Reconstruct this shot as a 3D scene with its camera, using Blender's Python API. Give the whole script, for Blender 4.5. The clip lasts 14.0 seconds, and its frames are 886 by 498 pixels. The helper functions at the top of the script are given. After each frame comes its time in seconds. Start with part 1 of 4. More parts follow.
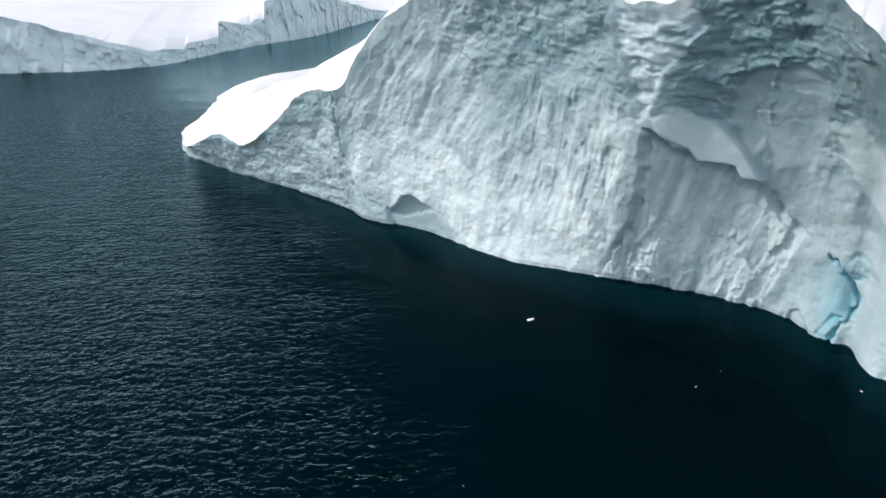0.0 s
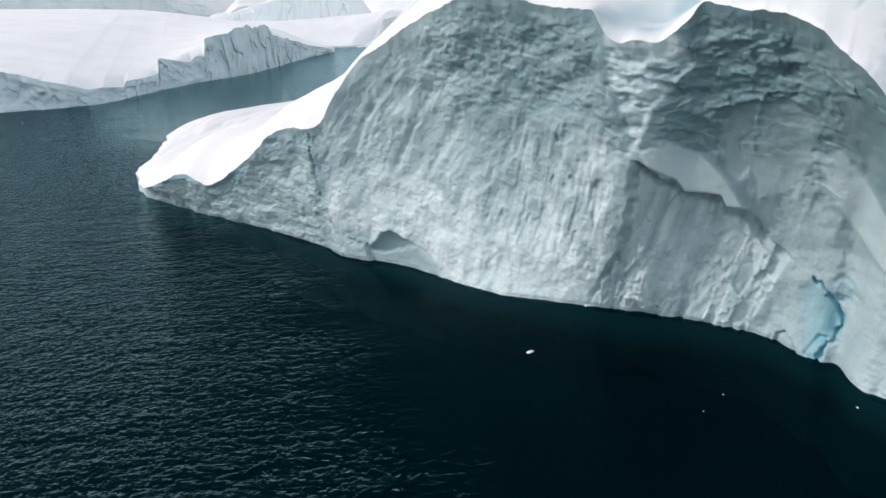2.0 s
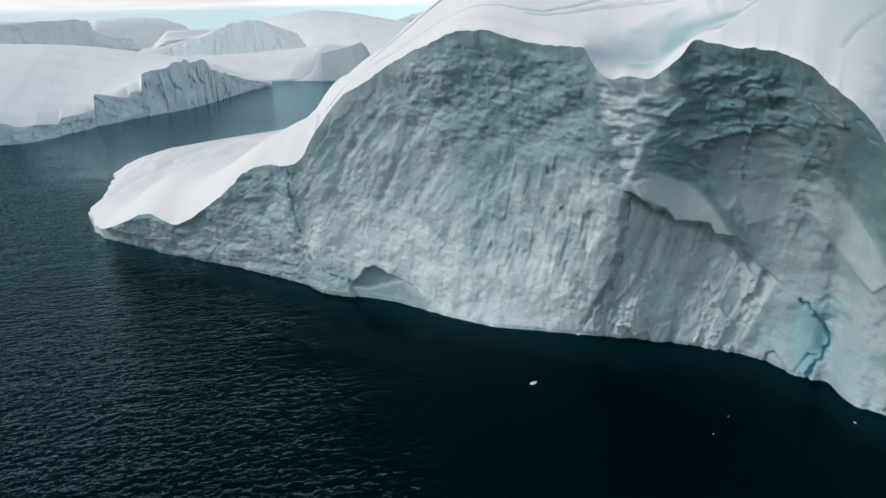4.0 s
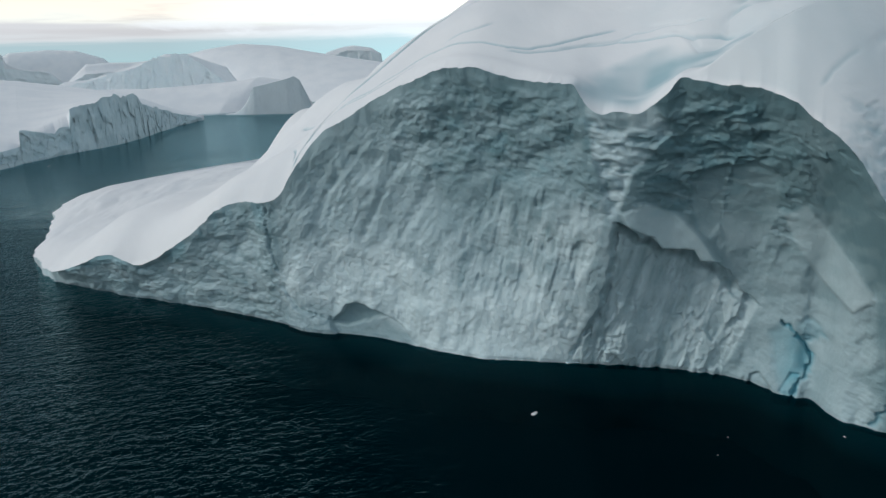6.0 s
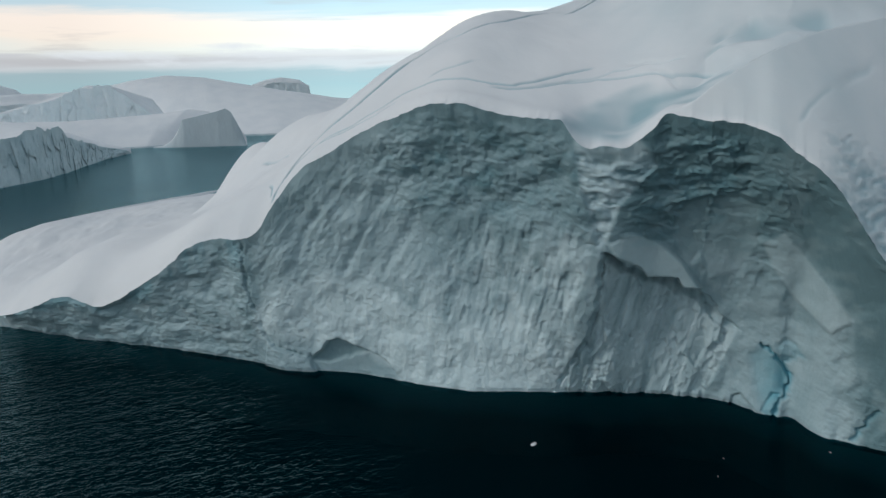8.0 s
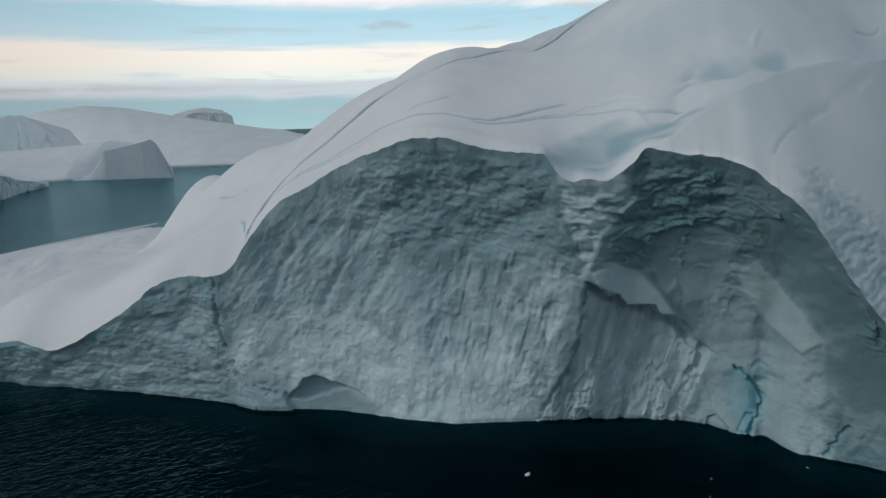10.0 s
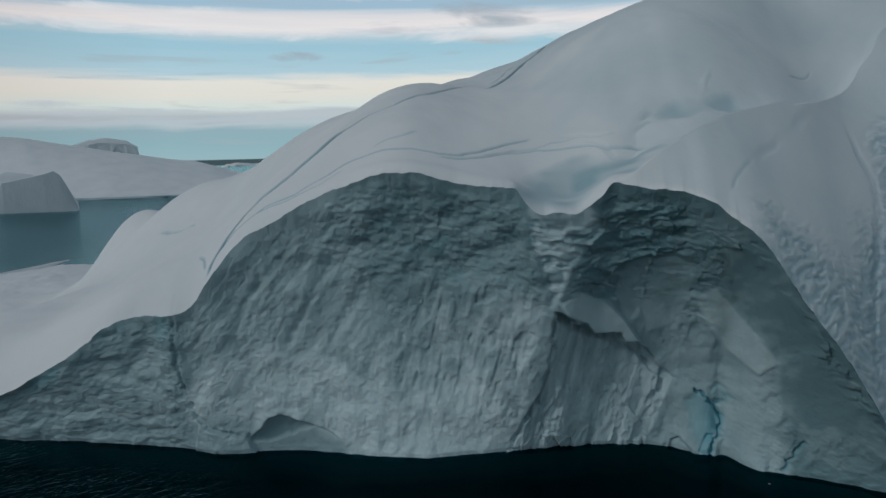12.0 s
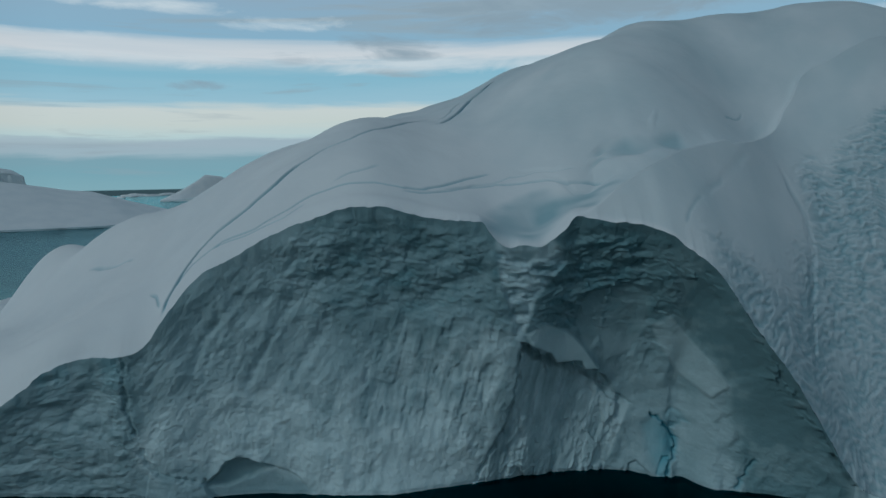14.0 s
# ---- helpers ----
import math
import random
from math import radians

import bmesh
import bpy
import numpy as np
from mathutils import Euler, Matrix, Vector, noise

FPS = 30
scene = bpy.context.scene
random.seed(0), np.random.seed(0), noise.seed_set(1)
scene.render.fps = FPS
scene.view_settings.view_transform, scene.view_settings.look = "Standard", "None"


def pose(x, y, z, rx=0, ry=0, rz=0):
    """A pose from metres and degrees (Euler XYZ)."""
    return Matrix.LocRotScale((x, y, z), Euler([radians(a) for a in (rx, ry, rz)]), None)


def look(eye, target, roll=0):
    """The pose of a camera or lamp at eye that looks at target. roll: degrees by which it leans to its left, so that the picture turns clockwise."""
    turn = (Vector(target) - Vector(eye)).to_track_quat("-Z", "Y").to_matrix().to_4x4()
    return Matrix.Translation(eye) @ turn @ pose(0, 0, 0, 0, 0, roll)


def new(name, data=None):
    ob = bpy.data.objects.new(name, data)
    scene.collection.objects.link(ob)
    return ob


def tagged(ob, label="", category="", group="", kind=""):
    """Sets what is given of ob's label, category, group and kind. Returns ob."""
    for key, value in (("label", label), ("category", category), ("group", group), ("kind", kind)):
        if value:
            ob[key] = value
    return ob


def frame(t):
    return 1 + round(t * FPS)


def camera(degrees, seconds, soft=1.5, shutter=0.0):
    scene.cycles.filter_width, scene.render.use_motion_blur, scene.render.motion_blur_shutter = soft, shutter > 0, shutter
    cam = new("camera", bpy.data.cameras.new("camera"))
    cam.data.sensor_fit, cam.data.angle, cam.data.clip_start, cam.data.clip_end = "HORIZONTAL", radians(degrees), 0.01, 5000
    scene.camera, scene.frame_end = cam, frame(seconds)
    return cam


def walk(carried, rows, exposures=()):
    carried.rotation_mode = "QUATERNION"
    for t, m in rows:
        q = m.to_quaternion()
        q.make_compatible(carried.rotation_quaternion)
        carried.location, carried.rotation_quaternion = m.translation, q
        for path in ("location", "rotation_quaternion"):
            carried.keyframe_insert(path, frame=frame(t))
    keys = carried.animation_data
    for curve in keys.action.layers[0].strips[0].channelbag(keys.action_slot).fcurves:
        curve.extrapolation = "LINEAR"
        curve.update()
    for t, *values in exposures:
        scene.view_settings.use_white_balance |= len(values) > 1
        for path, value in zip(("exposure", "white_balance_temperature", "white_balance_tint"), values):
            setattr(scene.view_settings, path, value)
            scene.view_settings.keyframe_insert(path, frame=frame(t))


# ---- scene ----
cam = camera(64.54, 14.0)
# seconds, place in metres, turn in degrees
ROWS = [
    (0, 0.423, -2.793, 41.241, 68.270, 1.649, 0.225),
    (0.5, -1.467, -2.752, 41.460, 68.903, 1.677, -1.251),
    (1, -3.341, -2.858, 41.649, 69.503, 1.631, -2.564),
    (1.5, -5.171, -2.575, 41.793, 70.137, 1.614, -3.913),
    (2, -6.985, -2.424, 41.954, 70.726, 1.670, -5.160),
    (4.5, -17.147, -0.818, 42.906, 73.665, 1.713, -12.150),
    (5, -19.224, -0.339, 43.056, 74.284, 1.698, -13.621),
    (5.5, -21.217, 0.084, 43.283, 74.807, 1.692, -15.016),
    (6, -23.348, 0.516, 43.472, 75.400, 1.686, -16.526),
    (6.5, -25.264, 1.122, 43.651, 75.942, 1.694, -17.947),
    (7, -27.411, 1.717, 43.850, 76.553, 1.642, -19.467),
    (7.5, -29.366, 2.348, 44.046, 77.098, 1.642, -20.894),
    (8, -31.478, 3.074, 44.260, 77.696, 1.593, -22.420),
    (10.5, -40.906, 7.135, 45.221, 80.529, 1.497, -30.170),
    (11, -42.792, 8.073, 45.356, 81.156, 1.431, -31.920),
    (11.5, -44.607, 9.000, 45.609, 81.655, 1.428, -33.681),
    (12, -46.471, 10.102, 45.808, 82.254, 1.376, -35.570),
    (12.5, -48.209, 11.227, 46.055, 82.789, 1.327, -37.352),
    (13, -50.031, 12.347, 46.103, 83.460, 1.296, -39.237),
    (13.5, -51.826, 13.605, 46.382, 83.970, 1.282, -41.142),
    (14, -53.607, 15.009, 46.428, 84.610, 1.161, -43.158),
]
EXPOSURES = [
    (0.0, 2.06, 6950, 18), (2.0, 1.83, 7000, 18), (5.0, 1.18, 6600, 10), (8.0, 0.74, 6450, 9),
    (11.0, 0.26, 6350, 8), (12.5, -0.02, 6050, 4), (14.0, -0.2, 5500, -4),
]
walk(cam, [(t, pose(x, y, z, rx, ry, rz)) for t, x, y, z, rx, ry, rz in ROWS], EXPOSURES)


# ---- small helpers ----
def nodes_of(owner):
    owner.use_nodes = True
    tree = owner.node_tree
    tree.nodes.clear()

    def add(kind, **sockets):
        n = tree.nodes.new(kind)
        for key, value in sockets.items():
            if key in n.inputs.keys():
                n.inputs[key].default_value = value
        return n

    return tree, add, tree.links.new


def ramp(node, stops):
    r = node.color_ramp
    while len(r.elements) > 1:
        r.elements.remove(r.elements[-1])
    r.elements[0].position, r.elements[0].color = stops[0][0], (*stops[0][1], 1)
    for p, c in stops[1:]:
        r.elements.new(p).color = (*c, 1)


def math_node(add, link, op, a, b=None, clamp=False):
    n = add("ShaderNodeMath")
    n.operation, n.use_clamp = op, clamp
    for i, v in enumerate((a, b)):
        if v is None:
            continue
        if isinstance(v, (int, float)):
            n.inputs[i].default_value = v
        else:
            link(v, n.inputs[i])
    return n.outputs[0]


def mix_node(add, link, fac, a, b, kind="MIX"):
    n = add("ShaderNodeMix")
    n.data_type, n.blend_type = "RGBA", kind
    for i, v in ((0, fac), (6, a), (7, b)):
        if isinstance(v, (int, float)):
            n.inputs[i].default_value = v
        elif isinstance(v, tuple):
            n.inputs[i].default_value = (*v, 1)
        else:
            link(v, n.inputs[i])
    return n.outputs[2]


# ---- sky and sun: high overcast over a clearing horizon at dusk ----
SUN_AZ, SUN_EL = -80.0, 33.0
world = bpy.data.worlds.new("evening_sky")
scene.world = world
tree, add, link = nodes_of(world)
co = add("ShaderNodeTexCoord")
sep = add("ShaderNodeSeparateXYZ")
link(co.outputs["Generated"], sep.inputs[0])
up = sep.outputs[2]
# cloud sheets as seen on a flat layer overhead
den = math_node(add, link, "ADD", math_node(add, link, "MAXIMUM", up, 0.0), 0.06)
flat = add("ShaderNodeCombineXYZ")
link(math_node(add, link, "DIVIDE", sep.outputs[0], den), flat.inputs[0])
link(math_node(add, link, "DIVIDE", sep.outputs[1], den), flat.inputs[1])
big = add("ShaderNodeTexNoise", Scale=0.55, Detail=6.0, Roughness=0.55, Distortion=0.3)
link(flat.outputs[0], big.inputs["Vector"])
wisp_map = add("ShaderNodeMapping")
wisp_map.inputs["Rotation"].default_value = (0, 0, radians(-28))
wisp_map.inputs["Scale"].default_value = (0.5, 1.6, 1)
link(flat.outputs[0], wisp_map.inputs[0])
wisp = add("ShaderNodeTexNoise", Scale=1.1, Detail=7.0, Roughness=0.6, Distortion=0.5)
link(wisp_map.outputs[0], wisp.inputs["Vector"])
# bands by height above the horizon, bent a little by the noise
streak_map = add("ShaderNodeMapping")
streak_map.inputs["Scale"].default_value = (2.2, 2.2, 30)
link(co.outputs["Generated"], streak_map.inputs[0])
streak = add("ShaderNodeTexNoise", Scale=1.0, Detail=6.0, Roughness=0.6, Distortion=0.4)
link(streak_map.outputs[0], streak.inputs["Vector"])
warp = math_node(add, link, "MULTIPLY", math_node(add, link, "SUBTRACT", streak.outputs[0], 0.5), 0.05)
warped = math_node(add, link, "ADD", up, math_node(add, link, "MULTIPLY", warp, math_node(add, link, "MULTIPLY", math_node(add, link, "ADD", up, 0.03), 12.0, True)))
bands = add("ShaderNodeValToRGB")
link(math_node(add, link, "MULTIPLY", warped, 2.5), bands.inputs[0])
ramp(bands, [(0.0, (0.30, 0.44, 0.48)), (0.05, (0.27, 0.415, 0.465)), (0.095, (0.28, 0.40, 0.45)), (0.115, (0.44, 0.50, 0.54)), (0.155, (0.45, 0.49, 0.53)), (0.17, (0.62, 0.68, 0.66)),
             (0.21, (0.72, 0.69, 0.63)), (0.255, (0.74, 0.70, 0.65)), (0.285, (0.42, 0.57, 0.65)), (0.37, (0.33, 0.52, 0.62)),
             (0.405, (0.50, 0.58, 0.64)), (0.425, (0.78, 0.72, 0.72)), (0.455, (0.66, 0.65, 0.68)), (0.49, (0.34, 0.48, 0.60)), (0.60, (0.36, 0.45, 0.55)), (0.8, (0.34, 0.41, 0.48)), (1.0, (0.26, 0.31, 0.36))])
sky = add("ShaderNodeTexSky")
sky.sky_type, sky.sun_disc = "NISHITA", False
sky.sun_elevation, sky.sun_rotation = radians(SUN_EL), radians(SUN_AZ)
high = mix_node(add, link, 1.0, sky.outputs[0], (0.035, 0.035, 0.035), "MULTIPLY")
veil = add("ShaderNodeValToRGB")
link(big.outputs[0], veil.inputs[0])
ramp(veil, [(0.36, (0.066, 0.084, 0.100)), (0.48, (0.10, 0.125, 0.146)), (0.56, (0.25, 0.28, 0.31)), (0.66, (0.135, 0.165, 0.19)), (0.8, (0.085, 0.105, 0.12))])
over = add("ShaderNodeValToRGB")
link(wisp.outputs[0], over.inputs[0])
ramp(over, [(0.38, (0.05, 0.05, 0.05)), (0.62, (1, 1, 1))])
dome = mix_node(add, link, 0.75, high, veil.outputs[0])
# clouds cover the bands more and more with height
rise = math_node(add, link, "MULTIPLY", math_node(add, link, "SUBTRACT", up, 0.255), 6.0, True)
thick = math_node(add, link, "MULTIPLY", rise, math_node(add, link, "ADD", over.outputs[0], math_node(add, link, "MULTIPLY", rise, 0.6)), True)
puff = add("ShaderNodeValToRGB")
link(streak.outputs[0], puff.inputs[0])
ramp(puff, [(0.55, (0, 0, 0)), (0.66, (0.7, 0.7, 0.7))])
grey_puff = math_node(add, link, "MULTIPLY", puff.outputs[0], math_node(add, link, "MULTIPLY", up, 22.0, True))
low_sky = mix_node(add, link, grey_puff, bands.outputs[0], (0.38, 0.41, 0.44))
# the clearing glows more towards the east
glow = add("ShaderNodeMapRange")
link(sep.outputs[0], glow.inputs[0])
glow.inputs[1].default_value, glow.inputs[2].default_value, glow.inputs[3].default_value, glow.inputs[4].default_value = -0.08, 0.25, 0.0, 1.0
low_sky = mix_node(add, link, 1.0, low_sky, mix_node(add, link, glow.outputs[0], (0.78, 0.73, 0.71), (1.0, 0.99, 0.97)), "MULTIPLY")
# small torn clouds in front of the bands
torn_map = add("ShaderNodeMapping")
torn_map.inputs["Scale"].default_value = (9, 9, 34)
link(co.outputs["Generated"], torn_map.inputs[0])
torn = add("ShaderNodeTexNoise", Scale=1.0, Detail=7.0, Roughness=0.62, Distortion=0.6)
link(torn_map.outputs[0], torn.inputs["Vector"])
GREY, WHITE, HAZE = (0.33, 0.375, 0.42), (0.74, 0.72, 0.72), (0.47, 0.50, 0.53)
for cx, cz, rx, rz, tone in ((-0.02, 0.060, 0.13, 0.008, HAZE), (0.22, 0.062, 0.16, 0.006, HAZE), (0.08, 0.050, 0.10, 0.005, HAZE), (0.42, 0.058, 0.14, 0.006, HAZE), (0.12, 0.072, 0.05, 0.004, HAZE), (0.30, 0.165, 0.30, 0.009, WHITE), (0.66, 0.160, 0.16, 0.010, WHITE), (0.51, 0.215, 0.07, 0.012, WHITE), (0.24, 0.19, 0.10, 0.006, WHITE), (0.34, 0.23, 0.12, 0.010, WHITE),
                             (0.414, 0.134, 0.036, 0.0065, GREY), (0.52, 0.171, 0.055, 0.010, GREY), (0.61, 0.192, 0.07, 0.014, GREY), (0.63, 0.175, 0.04, 0.007, GREY), (0.70, 0.215, 0.08, 0.020, GREY), (0.80, 0.232, 0.15, 0.026, GREY), (0.76, 0.226, 0.12, 0.020, GREY), (0.86, 0.25, 0.12, 0.03, GREY)):
    px = math_node(add, link, "POWER", math_node(add, link, "ABSOLUTE", math_node(add, link, "DIVIDE", math_node(add, link, "SUBTRACT", sep.outputs[0], cx), rx)), 2.0)
    pz = math_node(add, link, "POWER", math_node(add, link, "ABSOLUTE", math_node(add, link, "DIVIDE", math_node(add, link, "SUBTRACT", up, cz), rz)), 2.0)
    ball = math_node(add, link, "ADD", math_node(add, link, "ADD", px, pz), math_node(add, link, "MULTIPLY", math_node(add, link, "SUBTRACT", torn.outputs[0], 0.5), 5.5))
    cover = math_node(add, link, "MULTIPLY", math_node(add, link, "SUBTRACT", 1.1, ball), 0.6, True)
    low_sky = mix_node(add, link, math_node(add, link, "MULTIPLY", cover, 0.85), low_sky, tone)
air = mix_node(add, link, thick, low_sky, dome)
below = math_node(add, link, "MULTIPLY", math_node(add, link, "SUBTRACT", -0.0005, up), 900.0, True)
air = mix_node(add, link, below, air, (0.05, 0.075, 0.085))
bg = add("ShaderNodeBackground", Strength=1.0)
link(air, bg.inputs[0])
link(bg.outputs[0], add("ShaderNodeOutputWorld").inputs[0])

sun = new("sun", bpy.data.lights.new("sun", "SUN"))
sun.data.energy, sun.data.angle, sun.data.color = 0.68, radians(16), (1.0, 0.97, 0.93)
sun.matrix_world = look((200 * math.sin(radians(SUN_AZ)), 200 * math.cos(radians(SUN_AZ)), 200 * math.tan(radians(SUN_EL))), (0, 0, 0))


# ---- materials ----
def principled(name):
    mat = bpy.data.materials.new(name)
    tree, add, link = nodes_of(mat)
    p = add("ShaderNodeBsdfPrincipled")
    link(p.outputs[0], add("ShaderNodeOutputMaterial").inputs[0])
    pos = add("ShaderNodeTexCoord").outputs["Object"]
    return mat, p, pos, add, link


def noise_node(add, link, pos, scale, detail=5.0, rough=0.55, stretch=None):
    if stretch:
        m = add("ShaderNodeMapping")
        m.inputs["Scale"].default_value = stretch
        link(pos, m.inputs[0])
        pos = m.outputs[0]
    n = add("ShaderNodeTexNoise", Scale=scale, Detail=detail, Roughness=rough)
    link(pos, n.inputs["Vector"])
    return n.outputs[0]


def bump_node(add, link, height, strength, distance, before=None):
    b = add("ShaderNodeBump", Strength=strength, Distance=distance)
    link(height, b.inputs["Height"])
    if before:
        link(before, b.inputs["Normal"])
    return b.outputs[0]


def ice_material(name, pale, grey, bare_shade, blue, relief=1.0):
    """Weathered glacier ice: frosted white to plain grey-green, blue where it is clear. Masks also carry painted light
    and shade.
    """
    mat, p, pos, add, link = principled(name)
    big = noise_node(add, link, pos, 0.11, 4.0)
    mid = noise_node(add, link, pos, 0.7, 6.0, 0.62, (1, 1, 0.55))
    fine = noise_node(add, link, pos, 5.0, 5.0, 0.65)
    r = add("ShaderNodeValToRGB")
    link(mid, r.inputs[0])
    ramp(r, [(0.32, grey), (0.66, pale)])
    col = mix_node(add, link, math_node(add, link, "MULTIPLY", math_node(add, link, "SUBTRACT", big, 0.4), 2.0, True), grey, r.outputs[0])
    for key, tone in (("bare_shade", bare_shade), ("frost_lit", (0.65, 0.785, 0.81)), ("blue", blue)):
        a = add("ShaderNodeAttribute")
        a.attribute_name = key
        col = mix_node(add, link, a.outputs["Fac"], col, tone)
    link(col, p.inputs["Base Color"])
    p.inputs["Roughness"].default_value = 0.5
    p.inputs["IOR"].default_value = 1.31
    n = bump_node(add, link, mid, 0.5 * relief, 0.4)
    link(bump_node(add, link, fine, 0.5 * relief, 0.11, n), p.inputs["Normal"])
    return mat


def snow_material(name, tone, shade, relief=1.0):
    """Wind-packed new and old snow with soft drifts; its masks also carry painted shade."""
    mat, p, pos, add, link = principled(name)
    big = noise_node(add, link, pos, 0.045, 4.0, 0.5)
    fine = noise_node(add, link, pos, 3.0, 5.0, 0.6)
    drift = noise_node(add, link, pos, 0.35, 4.0, 0.5, (1, 0.4, 1))
    r = add("ShaderNodeValToRGB")
    link(big, r.inputs[0])
    ramp(r, [(0.34, shade), (0.6, tone)])
    col = r.outputs[0]
    for key, t in (("bare_shade", (0.30, 0.455, 0.51)), ("blue", (0.18, 0.45, 0.54))):
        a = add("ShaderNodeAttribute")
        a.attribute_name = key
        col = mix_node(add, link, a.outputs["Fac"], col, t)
    link(col, p.inputs["Base Color"])
    p.inputs["Roughness"].default_value = 0.7
    p.inputs["Specular IOR Level"].default_value = 0.25
    n = bump_node(add, link, drift, 0.25 * relief, 0.5)
    link(bump_node(add, link, fine, 0.3 * relief, 0.05, n), p.inputs["Normal"])
    return mat


ICE = ice_material("glacier_ice", (0.47, 0.59, 0.625), (0.30, 0.42, 0.455), (0.15, 0.255, 0.28), (0.15, 0.40, 0.48))
SNOW = snow_material("firn_snow", (0.80, 0.815, 0.83), (0.74, 0.765, 0.79))
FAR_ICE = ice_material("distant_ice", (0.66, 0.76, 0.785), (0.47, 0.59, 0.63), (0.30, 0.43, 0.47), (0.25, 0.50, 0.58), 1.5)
# aerial haze is put into this colour: paler, flatter ice for far bergs
HAZE_TINTED_ICE = ice_material("haze_tinted_ice", (0.90, 0.93, 0.94), (0.80, 0.87, 0.89), (0.68, 0.79, 0.82), (0.40, 0.60, 0.66), 1.5)
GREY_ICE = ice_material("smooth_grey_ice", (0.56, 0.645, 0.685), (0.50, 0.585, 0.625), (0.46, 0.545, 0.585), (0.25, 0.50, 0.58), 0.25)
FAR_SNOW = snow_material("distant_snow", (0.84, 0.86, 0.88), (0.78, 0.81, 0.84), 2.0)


# how far the calm lee of the berg reaches
LEE = (39.4 + 75 + 50 - 2 * 82.1) / 60 - 0.12


def water_material():
    """Clear dark sea: mirror gloss over a tinted, see-through body."""
    mat = bpy.data.materials.new("sea_water")
    tree, add, link = nodes_of(mat)
    pos = add("ShaderNodeTexCoord").outputs["Object"]
    wave = noise_node(add, link, pos, 0.86, 3.0, 0.5, (0.8, 1.1, 1))
    crest = math_node(add, link, "ABSOLUTE", math_node(add, link, "SUBTRACT", wave, 0.5))
    ripple = math_node(add, link, "SUBTRACT", wave, math_node(add, link, "MULTIPLY", crest, 0.6))
    chop = noise_node(add, link, pos, 1.7, 2.0, 0.5, (0.9, 1.0, 1))
    roll = noise_node(add, link, pos, 0.22, 2.0, 0.5, (0.6, 1.2, 1))
    swell = noise_node(add, link, pos, 0.06, 2.0, 0.5)
    # the breeze reaches the open water, the lee of the berg lies calm
    sep = add("ShaderNodeSeparateXYZ")
    link(pos, sep.inputs[0])
    along = math_node(add, link, "SUBTRACT", math_node(add, link, "MULTIPLY", sep.outputs[0], 0.785), math_node(add, link, "MULTIPLY", sep.outputs[1], 0.62))
    out = math_node(add, link, "ADD", math_node(add, link, "MULTIPLY", sep.outputs[0], 0.62), math_node(add, link, "MULTIPLY", sep.outputs[1], 0.785))
    lee = math_node(add, link, "MULTIPLY", math_node(add, link, "ADD", along, math_node(add, link, "MULTIPLY", out, 2.0)), 1 / 60)
    lee = math_node(add, link, "ADD", lee, LEE)
    lane = noise_node(add, link, pos, 0.02, 4.0, 0.6, (0.5, 2.6, 1))
    gust = math_node(add, link, "ADD", math_node(add, link, "MULTIPLY", math_node(add, link, "SUBTRACT", swell, 0.5), 0.8), math_node(add, link, "MULTIPLY", math_node(add, link, "SUBTRACT", lane, 0.5), 1.4))
    calm = math_node(add, link, "ADD", lee, gust, True)
    force = add("ShaderNodeMapRange")
    link(calm, force.inputs[0])
    force.inputs[3].default_value, force.inputs[4].default_value = 1.0, 0.12
    channel = math_node(add, link, "MULTIPLY", math_node(add, link, "MULTIPLY", math_node(add, link, "ADD", along, 190.0), -1 / 90, True), 0.32)
    breeze = math_node(add, link, "MAXIMUM", force.outputs[0], math_node(add, link, "MULTIPLY", channel, math_node(add, link, "ADD", lane, 0.5)))
    n0 = bump_node(add, link, roll, 0.5, 2.0)
    b0 = [x for x in tree.nodes if x.bl_idname == "ShaderNodeBump"][-1]
    link(math_node(add, link, "MULTIPLY", breeze, 0.4), b0.inputs["Strength"])
    n = bump_node(add, link, ripple, 0.5, 1.05, n0)
    b1 = [x for x in tree.nodes if x.bl_idname == "ShaderNodeBump"][-1]
    link(math_node(add, link, "MULTIPLY", breeze, 0.76), b1.inputs["Strength"])
    n2 = bump_node(add, link, chop, 0.2, 0.34, n)
    b2 = [x for x in tree.nodes if x.bl_idname == "ShaderNodeBump"][-1]
    link(math_node(add, link, "MULTIPLY", breeze, 0.9), b2.inputs["Strength"])
    gloss = add("ShaderNodeBsdfGlossy", Roughness=0.05)
    gloss.inputs[0].default_value = (0.60, 0.89, 0.95, 1)
    link(n2, gloss.inputs["Normal"])
    body = add("ShaderNodeBsdfTransparent")
    body.inputs[0].default_value = (0.014, 0.25, 0.285, 1)
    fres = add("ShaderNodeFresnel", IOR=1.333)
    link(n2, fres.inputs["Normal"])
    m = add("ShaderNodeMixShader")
    link(math_node(add, link, "MULTIPLY", math_node(add, link, "MULTIPLY", math_node(add, link, "POWER", fres.outputs[0], 2.0), 2.2, True), 0.72), m.inputs[0])  # reflection weakened, most for steep views, to keep the water dark
    link(body.outputs[0], m.inputs[1])
    link(gloss.outputs[0], m.inputs[2])
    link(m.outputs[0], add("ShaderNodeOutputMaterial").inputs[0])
    return mat


